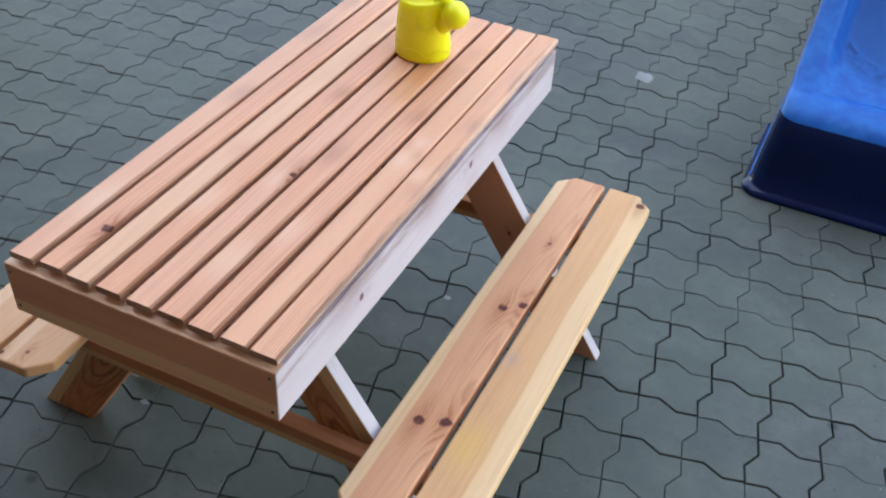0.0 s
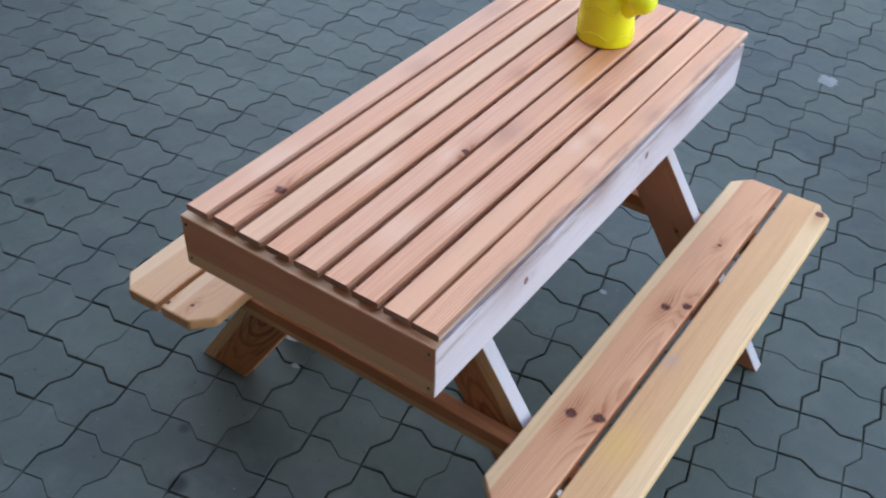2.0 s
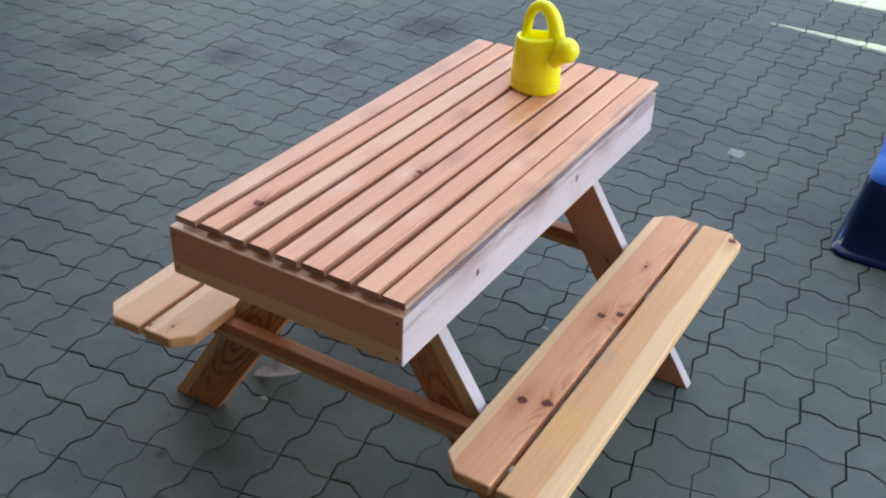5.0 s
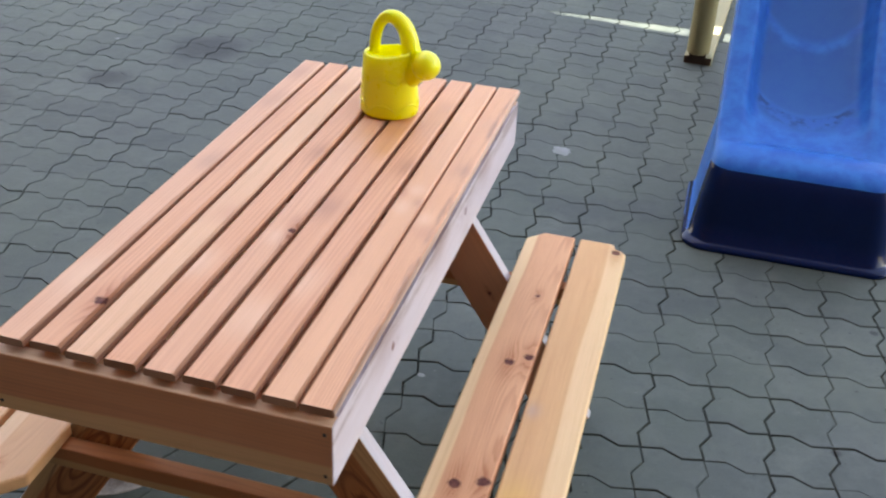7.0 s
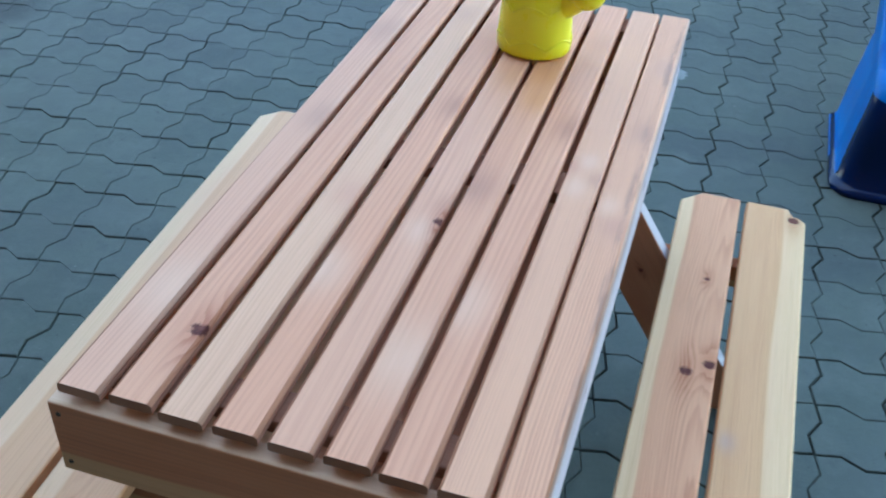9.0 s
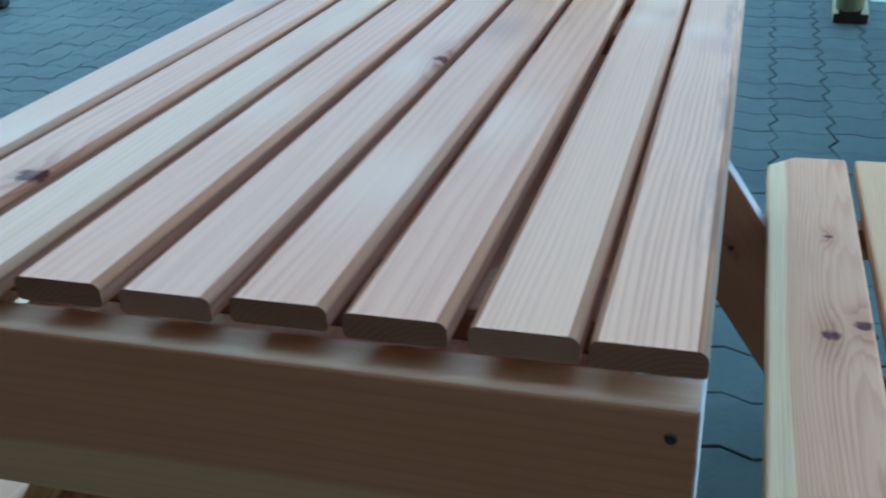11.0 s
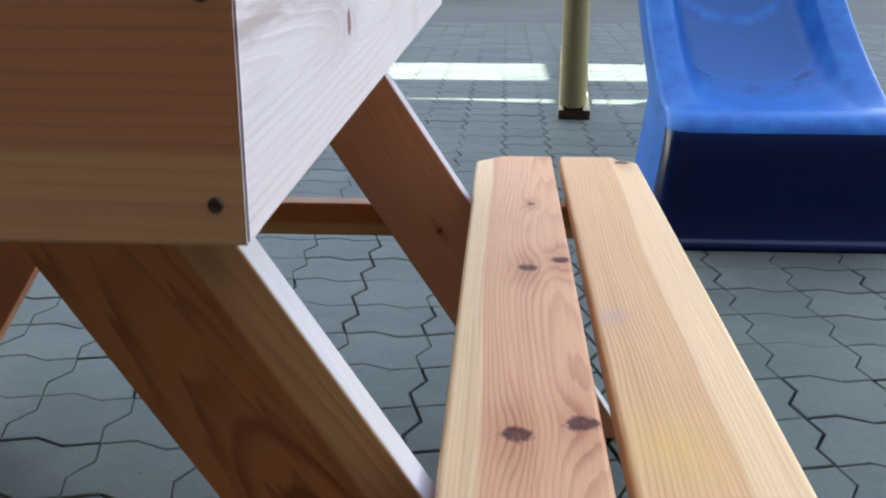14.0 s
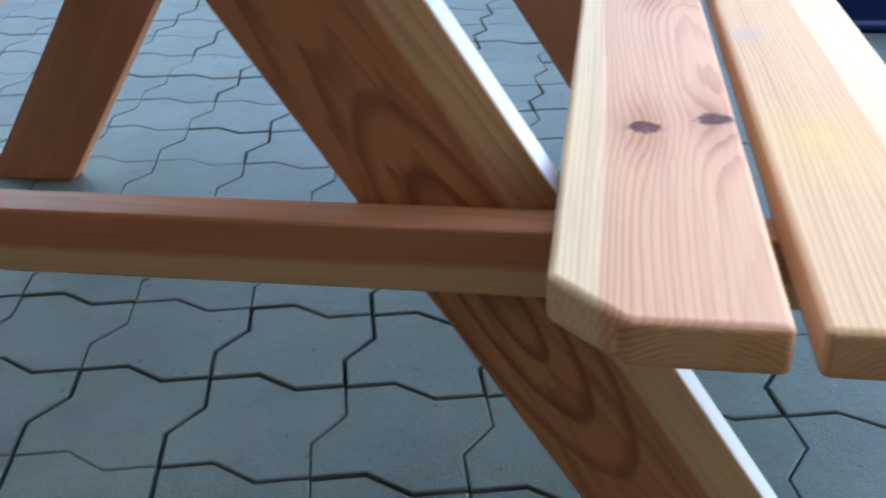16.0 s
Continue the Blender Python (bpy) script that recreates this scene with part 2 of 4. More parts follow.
def paver_material(name, per_object):
    """Old grey-green concrete: cloudy, gritty, with scuffs, crumbs and a few oily stains."""
    g = Graph(name)
    p = g.world_coords()
    if per_object:
        r = g.rand()
    else:
        r = g.tree.nodes.new("ShaderNodeNewGeometry").outputs["Random Per Island"]
    big = g.noise(p, 1.3, 4.0, 0.6)
    mid = g.noise(p, 7.0, 5.0, 0.7)
    cloud = g.noise(p, 26.0, 4.0, 0.65, 4.0)
    grit = g.noise(p, 420.0, 3.0, 0.7)
    col = g.mix(r, (0.060, 0.071, 0.066), (0.096, 0.108, 0.097))
    col = g.mix(g.step(big, 0.35, 0.7), col, (0.082, 0.101, 0.080))
    col = g.mix(g.m("MULTIPLY", g.step(mid, 0.45, 0.72), 0.6), col, (0.130, 0.143, 0.128))
    col = g.mix(g.m("MULTIPLY", g.step(cloud, 0.52, 0.75), 0.45), col, (0.050, 0.058, 0.056))
    col = g.mix(g.m("MULTIPLY", g.step(big, 0.58, 0.74), 0.4), col, (0.050, 0.053, 0.056))
    patch = g.noise(p, 2.6, 4.0, 0.65, 6.0)
    col = g.mix(g.m("MULTIPLY", g.step(patch, 0.50, 0.68), 0.55), col, (0.118, 0.132, 0.104))
    col = g.mix(g.m("MULTIPLY", g.m("SUBTRACT", 1.0, g.step(patch, 0.32, 0.46)), 0.45), col, (0.056, 0.064, 0.064))
    crumbs = g.step(g.noise(p, 85.0, 1.0, 0.5, 2.0), 0.71, 0.75)
    col = g.mix(g.m("MULTIPLY", crumbs, 0.75), col, (0.022, 0.024, 0.022))
    chips = g.step(g.noise(p, 120.0, 1.0, 0.5, 9.0), 0.745, 0.775)
    col = g.mix(g.m("MULTIPLY", chips, 0.7), col, (0.26, 0.27, 0.25))
    col = g.mix(g.m("MULTIPLY", g.step(grit, 0.42, 0.7), 0.35), col, (0.045, 0.050, 0.046))
    s = g.tree.nodes.new("ShaderNodeSeparateXYZ")
    g.put(s.inputs[0], p)
    dirt = 0.0
    for sx, sy, sr in STAINS:
        ex, ey = g.m("SUBTRACT", s.outputs[0], sx), g.m("SUBTRACT", s.outputs[1], sy)
        d = g.m("ADD", g.m("MULTIPLY", ex, ex), g.m("MULTIPLY", ey, ey))
        dirt = g.m("MAXIMUM", dirt, g.m("POWER", 2.718, g.m("MULTIPLY", d, -1.0 / sr ** 2)))
    dirt = g.step(g.m("MULTIPLY_ADD", g.m("SUBTRACT", mid, 0.5), 0.9, dirt), 0.3, 0.95)
    col = g.mix(g.m("MULTIPLY", dirt, 0.85), col, (0.024, 0.026, 0.028))
    g.bump(g.m("MULTIPLY_ADD", mid, 2.0, g.m("ADD", grit, g.m("MULTIPLY", cloud, 1.5))), 0.6, 0.0014)
    return g.done(col, g.m("MULTIPLY_ADD", mid, 0.2, 0.55), 0.0, 0.32)


# ---- mesh helpers ----
def axes(origin, x, y):
    """A pose from the directions of its local x and y."""
    x, y = Vector(x).normalized(), Vector(y).normalized()
    z = x.cross(y)
    return Matrix(((x[0], y[0], z[0], origin[0]), (x[1], y[1], z[1], origin[1]), (x[2], y[2], z[2], origin[2]), (0, 0, 0, 1)))


def part(name, bm, material, parent, label="", m=None):
    """Links a bmesh as one mesh object under a thing or a part."""
    me = bpy.data.meshes.new(name)
    bmesh.ops.recalc_face_normals(bm, faces=bm.faces)
    bm.to_mesh(me)
    bm.free()
    for mt in material if isinstance(material, (list, tuple)) else (material,):
        me.materials.append(mt)
    ob = new(name, me)
    ob.parent = parent
    if m is not None:
        ob.matrix_basis = m
    return tagged(ob, label)


def smooth(bm):
    for f in bm.faces:
        f.smooth = True
    return bm


def prism(points, t, bevel=0.0025, segments=2):
    """An outline in local x, y of thickness t about z = 0, with worn edges."""
    bm = bmesh.new()
    low = [bm.verts.new((x, y, -t / 2)) for x, y in points]
    top = [bm.verts.new((x, y, t / 2)) for x, y in points]
    bm.faces.new(low[::-1])
    bm.faces.new(top)
    n = len(points)
    for i in range(n):
        bm.faces.new((low[i], low[(i + 1) % n], top[(i + 1) % n], top[i]))
    bm.normal_update()
    if bevel:
        bmesh.ops.bevel(bm, geom=[e for e in bm.edges], offset=bevel, segments=segments, profile=0.5, affect="EDGES")
    return bm


def soften(ob):
    """Smooth shading that keeps the flats flat."""
    for f in ob.data.polygons:
        f.use_smooth = True
    ob.modifiers.new("flats", "WEIGHTED_NORMAL").keep_sharp = False
    return ob


def box(w, l, t, bevel=0.0025, segments=2):
    return prism([(-w / 2, -l / 2), (w / 2, -l / 2), (w / 2, l / 2), (-w / 2, l / 2)], t, bevel, segments)


def profile_bar(section, l):
    """A section in local x, z drawn along local y; its two ends take the second material."""
    bm = bmesh.new()
    a = [bm.verts.new((x, -l / 2, z)) for x, z in section]
    b = [bm.verts.new((x, l / 2, z)) for x, z in section]
    n = len(section)
    for i in range(n):
        bm.faces.new((a[i], a[(i + 1) % n], b[(i + 1) % n], b[i]))
    for f in (bm.faces.new(a[::-1]), bm.faces.new(b)):
        f.material_index = 1
    bm.normal_update()
    return bm


def lathe(profile, segments=32, sx=1.0, sy=1.0):
    bm = bmesh.new()
    rings = []
    for r, z in profile:
        if r < 1e-6:
            rings.append([bm.verts.new((0, 0, z))])
        else:
            rings.append([bm.verts.new((r * sx * math.cos(2 * math.pi * k / segments), r * sy * math.sin(2 * math.pi * k / segments), z)) for k in range(segments)])
    for a, b in zip(rings, rings[1:]):
        for k in range(segments):
            j = (k + 1) % segments
            quad = [a[k % len(a)], a[j % len(a)], b[j % len(b)], b[k % len(b)]]
            quad = list(dict.fromkeys(quad))
            if len(quad) > 2:
                bm.faces.new(quad)
    return smooth(bm)


def tube(points, radii, segments=14, flat=1.0, side=(0, 1, 0)):
    """A tube along points; flat squeezes it across the side direction."""
    bm = bmesh.new()
    pts = [Vector(p) for p in points]
    rings = []
    for i, p in enumerate(pts):
        d = (pts[min(i + 1, len(pts) - 1)] - pts[max(i - 1, 0)]).normalized()
        u = Vector(side)
        u = (u - d * u.dot(d)).normalized()
        v = d.cross(u)
        r = radii[i] if isinstance(radii, (list, tuple)) else radii
        rings.append([bm.verts.new(p + u * (r * flat * math.cos(2 * math.pi * k / segments)) + v * (r * math.sin(2 * math.pi * k / segments))) for k in range(segments)])
    for a, b in zip(rings, rings[1:]):
        for k in range(segments):
            j = (k + 1) % segments
            bm.faces.new((a[k], a[j], b[j], b[k]))
    bm.faces.new(rings[0][::-1])
    bm.faces.new(rings[-1])
    return smooth(bm)


def thing(name, m, label, category, group="", kind=""):
    ob = new(name)
    ob.matrix_basis = m
    ob.empty_display_size = 0.1
    return tagged(ob, label, category, group, kind)


def grid_ground(x0, y0, x1, y1, name, material, label, z=0.0):
    bm = bmesh.new()
    vs = [bm.verts.new(v) for v in ((x0, y0, z), (x1, y0, z), (x1, y1, z), (x0, y1, z))]
    bm.faces.new(vs)
    return tagged(part(name, bm, material, None), label, name, kind="structure")


# ---- materials ----
SLAT_W, SLAT_T, TOP_W, TOP_L = 0.0402, 0.0108, 0.4155, 0.930
SLAT_X = (-0.1900, -0.1425, -0.0947, -0.0460, 0.0020, 0.0498, 0.0976, 0.1452, 0.1880)
TOP_Z = 0.5695
SLAT_TONE, SLAT_DARK = (0.78, 0.350, 0.198), (0.47, 0.150, 0.075)
slat_wood = wood("slat wood", heart=SLAT_TONE, dark=SLAT_DARK, stains=((0.015, 0.1, 0.02, (0.42, 0.16, 0.09)), (-0.015, -0.25, 0.025, (0.85, 0.50, 0.33)), (0.0, 0.33, 0.03, (0.50, 0.22, 0.13))), x0=0.03, z0=-0.05, slope=0.016, spacing=0.0040, contrast=0.40, spec=0.2)
slat_wood_swirl = wood("slat wood with a swirl", heart=(0.82, 0.375, 0.195), dark=SLAT_DARK, x0=0.09, z0=-0.02, slope=0.015, spacing=0.0030, contrast=0.55, spec=0.2, stains=((-0.018, 0.02, 0.012, (0.55, 0.17, 0.11)), (-0.006, -0.02, 0.014, (0.86, 0.52, 0.34)), (0.0, 0.035, 0.012, (0.86, 0.52, 0.34)), (0.014, 0.0, 0.010, (0.50, 0.20, 0.12))))
slat_wood_knot_a = wood("slat wood with a round knot", heart=SLAT_TONE, dark=SLAT_DARK, x0=0.03, z0=-0.05, slope=0.016, spacing=0.0040, contrast=0.40, spec=0.2, knots=((0.0135, 0.097 - TOP_L / 2, 0.0085),))
slat_wood_knot_b = wood("slat wood with an edge knot", heart=SLAT_TONE, dark=SLAT_DARK, stains=((0.004, 0.31 - TOP_L / 2, 0.015, (0.86, 0.50, 0.33)), (0.010, 0.36 - TOP_L / 2, 0.013, (0.62, 0.26, 0.15)), (0.006, 0.20, 0.024, (0.68, 0.27, 0.09))), x0=-0.03, z0=-0.05, slope=0.016, spacing=0.0040, contrast=0.40, spec=0.2, knots=((0.0182, 0.329 - TOP_L / 2, 0.0065),))
slat_wood_pale = wood("pale slat wood", heart=(0.82, 0.430, 0.245), dark=(0.58, 0.24, 0.12), stains=((0.0, 0.36, 0.03, (0.56, 0.26, 0.16)), (0.01, -0.12, 0.02, (0.70, 0.30, 0.18))), x0=-0.06, z0=-0.04, slope=0.012, spacing=0.0042, contrast=0.45, spec=0.2)
slat_wood_worn = wood("slat wood with darkened far end", heart=(0.76, 0.345, 0.200), dark=SLAT_DARK, stains=((0.012, 0.02, 0.022, (0.40, 0.17, 0.11)), (0.0, 0.27, 0.028, (0.44, 0.19, 0.12)), (-0.01, 0.40, 0.025, (0.42, 0.17, 0.11)), (0.006, -0.32, 0.03, (0.84, 0.50, 0.33))), x0=0.05, z0=-0.03, slope=0.014, spacing=0.0042, contrast=0.45, spec=0.2)
slat_wood_wet = wood("slat wood with an orange water stain", heart=(0.77, 0.348, 0.200), dark=SLAT_DARK, stains=((0.0, 0.215, 0.030, (0.66, 0.25, 0.07)), (0.006, 0.15, 0.020, (0.70, 0.29, 0.10)), (-0.01, -0.06, 0.022, (0.44, 0.19, 0.12)), (0.006, -0.34, 0.03, (0.84, 0.50, 0.33))), x0=0.05, z0=-0.03, slope=0.014, spacing=0.0042, contrast=0.45, spec=0.2)
slat_wood_edge = wood("slat wood with a ragged dark edge", heart=(0.80, 0.375, 0.205), dark=SLAT_DARK, x0=0.09, z0=-0.02, slope=0.015, spacing=0.0030, contrast=0.55, spec=0.2, smear=0.0185, stains=((0.004, -0.08, 0.016, (0.58, 0.25, 0.16)), (-0.008, -0.045, 0.012, (0.86, 0.50, 0.32)), (0.010, 0.12, 0.018, (0.52, 0.24, 0.15)), (0.012, 0.30, 0.02, (0.60, 0.29, 0.19))))
# the shade under the slats is put into this dark batten colour
batten_wood = wood("batten wood darkened as shade", x0=0.05, z0=-0.03, slope=0.01, spacing=0.003, contrast=0.6, heart=(0.33, 0.14, 0.085), dark=(0.18, 0.065, 0.04), rough=0.8, spec=0.1, warmth=0.3)
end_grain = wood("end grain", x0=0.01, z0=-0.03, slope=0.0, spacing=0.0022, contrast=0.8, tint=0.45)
# darker copy of the slat wood: shade of the gaps painted on the side faces
gap_shade_side = wood("rough slat side darkened as gap shade", x0=0.05, z0=-0.03, slope=0.01, spacing=0.003, contrast=0.7, heart=(0.50, 0.22, 0.135), dark=(0.28, 0.10, 0.06), rough=0.8, spec=0.1, warmth=0.3)
apron_wood = wood("end board wood", x0=0.16, z0=0.03, slope=0.012, spacing=0.0052, contrast=0.42, sap_low=-0.0165, heart=(0.64, 0.225, 0.082), dark=(0.36, 0.10, 0.032), sapc=((0.74, 0.43, 0.19), (0.60, 0.30, 0.11)))
# light along the end boards' top edge is put into this paler colour
board_edge = wood("board upper edge painted as lit", x0=0.1, z0=-0.02, slope=0.01, spacing=0.004, contrast=0.4, heart=(0.80, 0.53, 0.33), dark=(0.60, 0.33, 0.17))
# pale raw wood, with cool skylight from the right put into its lilac colour
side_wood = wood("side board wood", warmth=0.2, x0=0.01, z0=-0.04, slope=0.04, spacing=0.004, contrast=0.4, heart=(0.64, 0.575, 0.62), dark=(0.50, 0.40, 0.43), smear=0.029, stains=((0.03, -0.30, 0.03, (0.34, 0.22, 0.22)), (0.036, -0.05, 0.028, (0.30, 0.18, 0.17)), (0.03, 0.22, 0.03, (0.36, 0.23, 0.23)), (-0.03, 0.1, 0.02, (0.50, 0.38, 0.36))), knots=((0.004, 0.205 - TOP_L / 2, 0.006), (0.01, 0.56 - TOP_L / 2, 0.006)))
bench_wood_inner = wood("inner bench plank wood", rough=0.55, spec=0.22, warmth=0.7, heart=(0.78, 0.368, 0.192), dark=(0.46, 0.142, 0.055), contrast=0.52, x0=0.026, z0=-0.030, slope=0.022, spacing=0.0027, sap_low=-0.026,
                        knots=((-0.004, 0.223 - 0.481, 0.0086), (0.034, 0.237 - 0.481, 0.0090), (0.008, 0.511 - 0.481, 0.0082), (0.036, 0.533 - 0.481, 0.0080), (0.015, 0.712 - 0.481, 0.0042)))
bench_wood_outer = wood("outer bench plank wood", stains=((-0.032, -0.075, 0.011, (0.50, 0.33, 0.26)), (-0.02, -0.27, 0.03, (0.80, 0.45, 0.12))), rough=0.55, spec=0.22, warmth=0.4, heart=(0.77, 0.415, 0.190), dark=(0.52, 0.205, 0.075), x0=-0.12, z0=-0.01, slope=0.02, spacing=0.0032, sap=0.012, contrast=0.78,
                        knots=((0.027, 0.905 - 0.481, 0.008),))
bench_wood_left = wood("second bench wood", heart=(0.76, 0.39, 0.18), dark=(0.55, 0.22, 0.08), x0=0.02, z0=-0.04, slope=0.03, spacing=0.0033, sap=0.024, contrast=0.5,
                       knots=((0.041, 0.442, 0.0045), (0.004, 0.425, 0.0040)))
bench_wood_left_outer = wood("second bench outer wood", heart=(0.77, 0.40, 0.185), dark=(0.55, 0.22, 0.08), x0=-0.05, z0=-0.03, slope=0.02, spacing=0.0036, sap=0.018, contrast=0.5)
leg_wood = wood("leg wood", warmth=0.3, flame=(-0.008, -0.075, 0.011, 0.045), spec=0.2, stains=((0.034, -0.030, 0.020, (0.13, 0.035, 0.010)), (0.020, -0.060, 0.012, (0.16, 0.045, 0.012)), (0.030, 0.14, 0.012, (0.22, 0.09, 0.035))), x0=-0.012, z0=-0.020, slope=0.12, spacing=0.0085, sap=0.022, sapc=((0.68, 0.41, 0.20), (0.54, 0.28, 0.11)), contrast=0.9, heart=(0.48, 0.172, 0.058), dark=(0.18, 0.046, 0.013))
leg_wood_far = wood("far leg wood", x0=0.06, z0=-0.03, slope=0.04, spacing=0.0040, contrast=0.6, heart=(0.45, 0.155, 0.065), dark=(0.26, 0.07, 0.025), knots=((0.003, -0.04, 0.003),))
bar_wood = wood("crossbar wood", spec=0.12, warmth=0.3, x0=0.08, z0=-0.02, slope=0.015, spacing=0.0035, sap_low=-0.004, contrast=0.6, heart=(0.43, 0.145, 0.050), dark=(0.24, 0.066, 0.022), sapc=((0.54, 0.31, 0.14), (0.44, 0.22, 0.085)))
bench_end = wood("bench end grain", x0=0.0, z0=-0.05, slope=0.0, spacing=0.0026, contrast=0.8, heart=(0.56, 0.27, 0.10), dark=(0.30, 0.11, 0.035), rough=0.7, spec=0.2)
wane = wood("dark ragged bark edge", warmth=0.3, x0=0.1, z0=-0.02, slope=0.01, spacing=0.003, contrast=0.7, heart=(0.64, 0.47, 0.43), dark=(0.22, 0.12, 0.09), rough=0.8, spec=0.1)
slat_edge = wood("pale weathered slat edge", warmth=0.3, x0=0.1, z0=-0.02, slope=0.01, spacing=0.004, contrast=0.4, heart=(0.60, 0.38, 0.29), dark=(0.26, 0.12, 0.09), rough=0.7, spec=0.15)
# bright skylight on the legs' upper edges, painted as a pale colour
skylit_edge = wood("leg edge with skylight painted in", warmth=0.2, x0=0.1, z0=-0.02, slope=0.01, spacing=0.004, contrast=0.25, heart=(0.49, 0.455, 0.49), dark=(0.40, 0.35, 0.37))
screw_steel = plain("dark screw steel", (0.10, 0.075, 0.055), 0.5, 0.6, 0.2, 400)
yellow = plain("yellow plastic", (1.0, 0.90, 0.030), 0.28, 0.0, 0.0, 25, 0.0)
for node in yellow.node_tree.nodes:
    if node.type == "BSDF_PRINCIPLED":
        node.inputs["Subsurface Weight"].default_value = 0.25
        node.inputs["Subsurface Radius"].default_value = (1.0, 0.8, 0.08)
        node.inputs["Subsurface Scale"].default_value = 0.03
# the slide's blue again, darkened: the skirt's shade is put into the colour
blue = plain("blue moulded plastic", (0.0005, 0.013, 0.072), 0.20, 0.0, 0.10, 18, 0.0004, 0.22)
blue_worn = bed_plastic("scuffed blue plastic")
post_wood = wood("pressure treated post wood", warmth=0.15, x0=0.0, z0=0.0, slope=0.0, spacing=0.005, contrast=0.4, heart=(0.37, 0.33, 0.18), dark=(0.25, 0.21, 0.11), rough=0.6)
rust = plain("rusty steel", (0.07, 0.035, 0.022), 0.75, 0.2, 0.25, 120, 0.0006)
paver_near = paver_material("grey concrete paver", True)
paver_far = paver_material("grey concrete pavers", False)
grout = plain("dark joint soil", (0.025, 0.026, 0.024), 0.95, 0.0, 0.3, 60, 0.002)
concrete_far = plain("far paving", (0.088, 0.096, 0.088), 0.8, 0.0, 0.2, 3)
plaster = plain("dark unseen wall plaster", (0.055, 0.052, 0.05), 0.9, 0.0, 0.1, 4, 0.002)
shade_wall_mat = plain("brownish unseen wall", (0.13, 0.08, 0.055), 0.9, 0.0, 0.1, 4, 0.002)
dark_board = plain("dark stained boards", (0.035, 0.032, 0.03), 0.8, 0.0, 0.3, 6)
white_paint = plain("white painted steel", (0.7, 0.72, 0.74), 0.45, 0.0, 0.06, 20)
blue_paint = plain("blue painted wood", (0.05, 0.22, 0.55), 0.45, 0.0, 0.1, 20)
cream = plain("bare pale timber", (0.62, 0.52, 0.30), 0.6, 0.0, 0.1, 20)
leaf_brown = plain("dry leaf", (0.50, 0.44, 0.38), 0.8, 0.0, 0.3, 90, 0.001)
stone_white = plain("pale grit", (0.26, 0.27, 0.26), 0.8, 0.0, 0.1, 90)
stain = plain("oily stain", (0.035, 0.036, 0.034), 0.6, 0.0, 0.2, 90)

# ---- setting: subsoil, unseen tall wall added behind the camera for shade ----
grid_ground(-600, -600, 600, 600, "ground", grout, "dark soil under and between the grey pavers", -0.010)


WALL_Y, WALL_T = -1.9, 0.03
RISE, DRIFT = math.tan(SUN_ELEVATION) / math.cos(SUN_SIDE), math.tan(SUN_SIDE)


def shade_panel(x0, x1, low, top):
    """A piece of the unseen wall added behind the camera, given by the stretch of paving that it shades: low and top at
    its two ends.
    """
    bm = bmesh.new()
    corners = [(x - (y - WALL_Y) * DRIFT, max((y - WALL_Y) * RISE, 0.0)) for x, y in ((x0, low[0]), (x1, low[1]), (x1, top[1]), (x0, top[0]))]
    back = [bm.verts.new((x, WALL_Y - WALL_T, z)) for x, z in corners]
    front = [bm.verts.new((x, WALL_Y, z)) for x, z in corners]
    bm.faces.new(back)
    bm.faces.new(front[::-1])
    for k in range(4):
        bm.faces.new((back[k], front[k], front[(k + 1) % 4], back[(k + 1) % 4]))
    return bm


shade_wall = thing("shade_wall_south", pose(0, 0, 0), "tall plain brownish wall with narrow open bands high up, added unseen to shade", "wall", kind="structure")
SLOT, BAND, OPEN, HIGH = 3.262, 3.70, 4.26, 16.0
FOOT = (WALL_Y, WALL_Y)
# added panels leave sun strips on the paving, broken behind the tower post
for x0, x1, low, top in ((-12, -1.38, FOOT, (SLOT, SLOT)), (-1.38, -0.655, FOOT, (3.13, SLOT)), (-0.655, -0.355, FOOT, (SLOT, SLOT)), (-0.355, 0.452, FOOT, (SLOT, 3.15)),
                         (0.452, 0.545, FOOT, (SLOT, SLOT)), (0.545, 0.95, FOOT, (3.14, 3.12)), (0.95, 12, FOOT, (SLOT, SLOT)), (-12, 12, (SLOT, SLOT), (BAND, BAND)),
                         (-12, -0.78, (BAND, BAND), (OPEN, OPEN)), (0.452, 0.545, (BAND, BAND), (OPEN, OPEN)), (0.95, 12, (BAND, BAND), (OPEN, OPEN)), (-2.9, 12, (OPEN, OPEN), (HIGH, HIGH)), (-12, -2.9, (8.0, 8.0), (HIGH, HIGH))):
    part("wall_panel", shade_panel(x0, x1, low, top), shade_wall_mat, shade_wall)
# unseen side wall, added to dim the light from smaller x
bm = bmesh.new()
bmesh.ops.create_cube(bm, size=1.0)
for v in bm.verts:
    v.co = Vector((-4.6 + v.co.x * 0.2, 0.6 + v.co.y * 5.0, 2.75 + v.co.z * 5.5))
tagged(part("wall_west", bm, plaster, None), "plain dark plaster side wall, added unseen to cut the light from the left", "wall", kind="structure")

# ---- the picnic table ----
table = thing("picnic_table", pose(0, 0, 0, 0.5, 0, 0), "children's picnic table of oiled reddish pine with two fixed benches", "picnic table")
R, RL = 0.0042, 0.0030  # rounding of the slats' two upper edges


def arc(cx, cz, r, a0, a1, n=5):
    return [(cx + r * math.cos(radians(a0 + (a1 - a0) * i / n)), cz + r * math.sin(radians(a0 + (a1 - a0) * i / n))) for i in range(n + 1)]


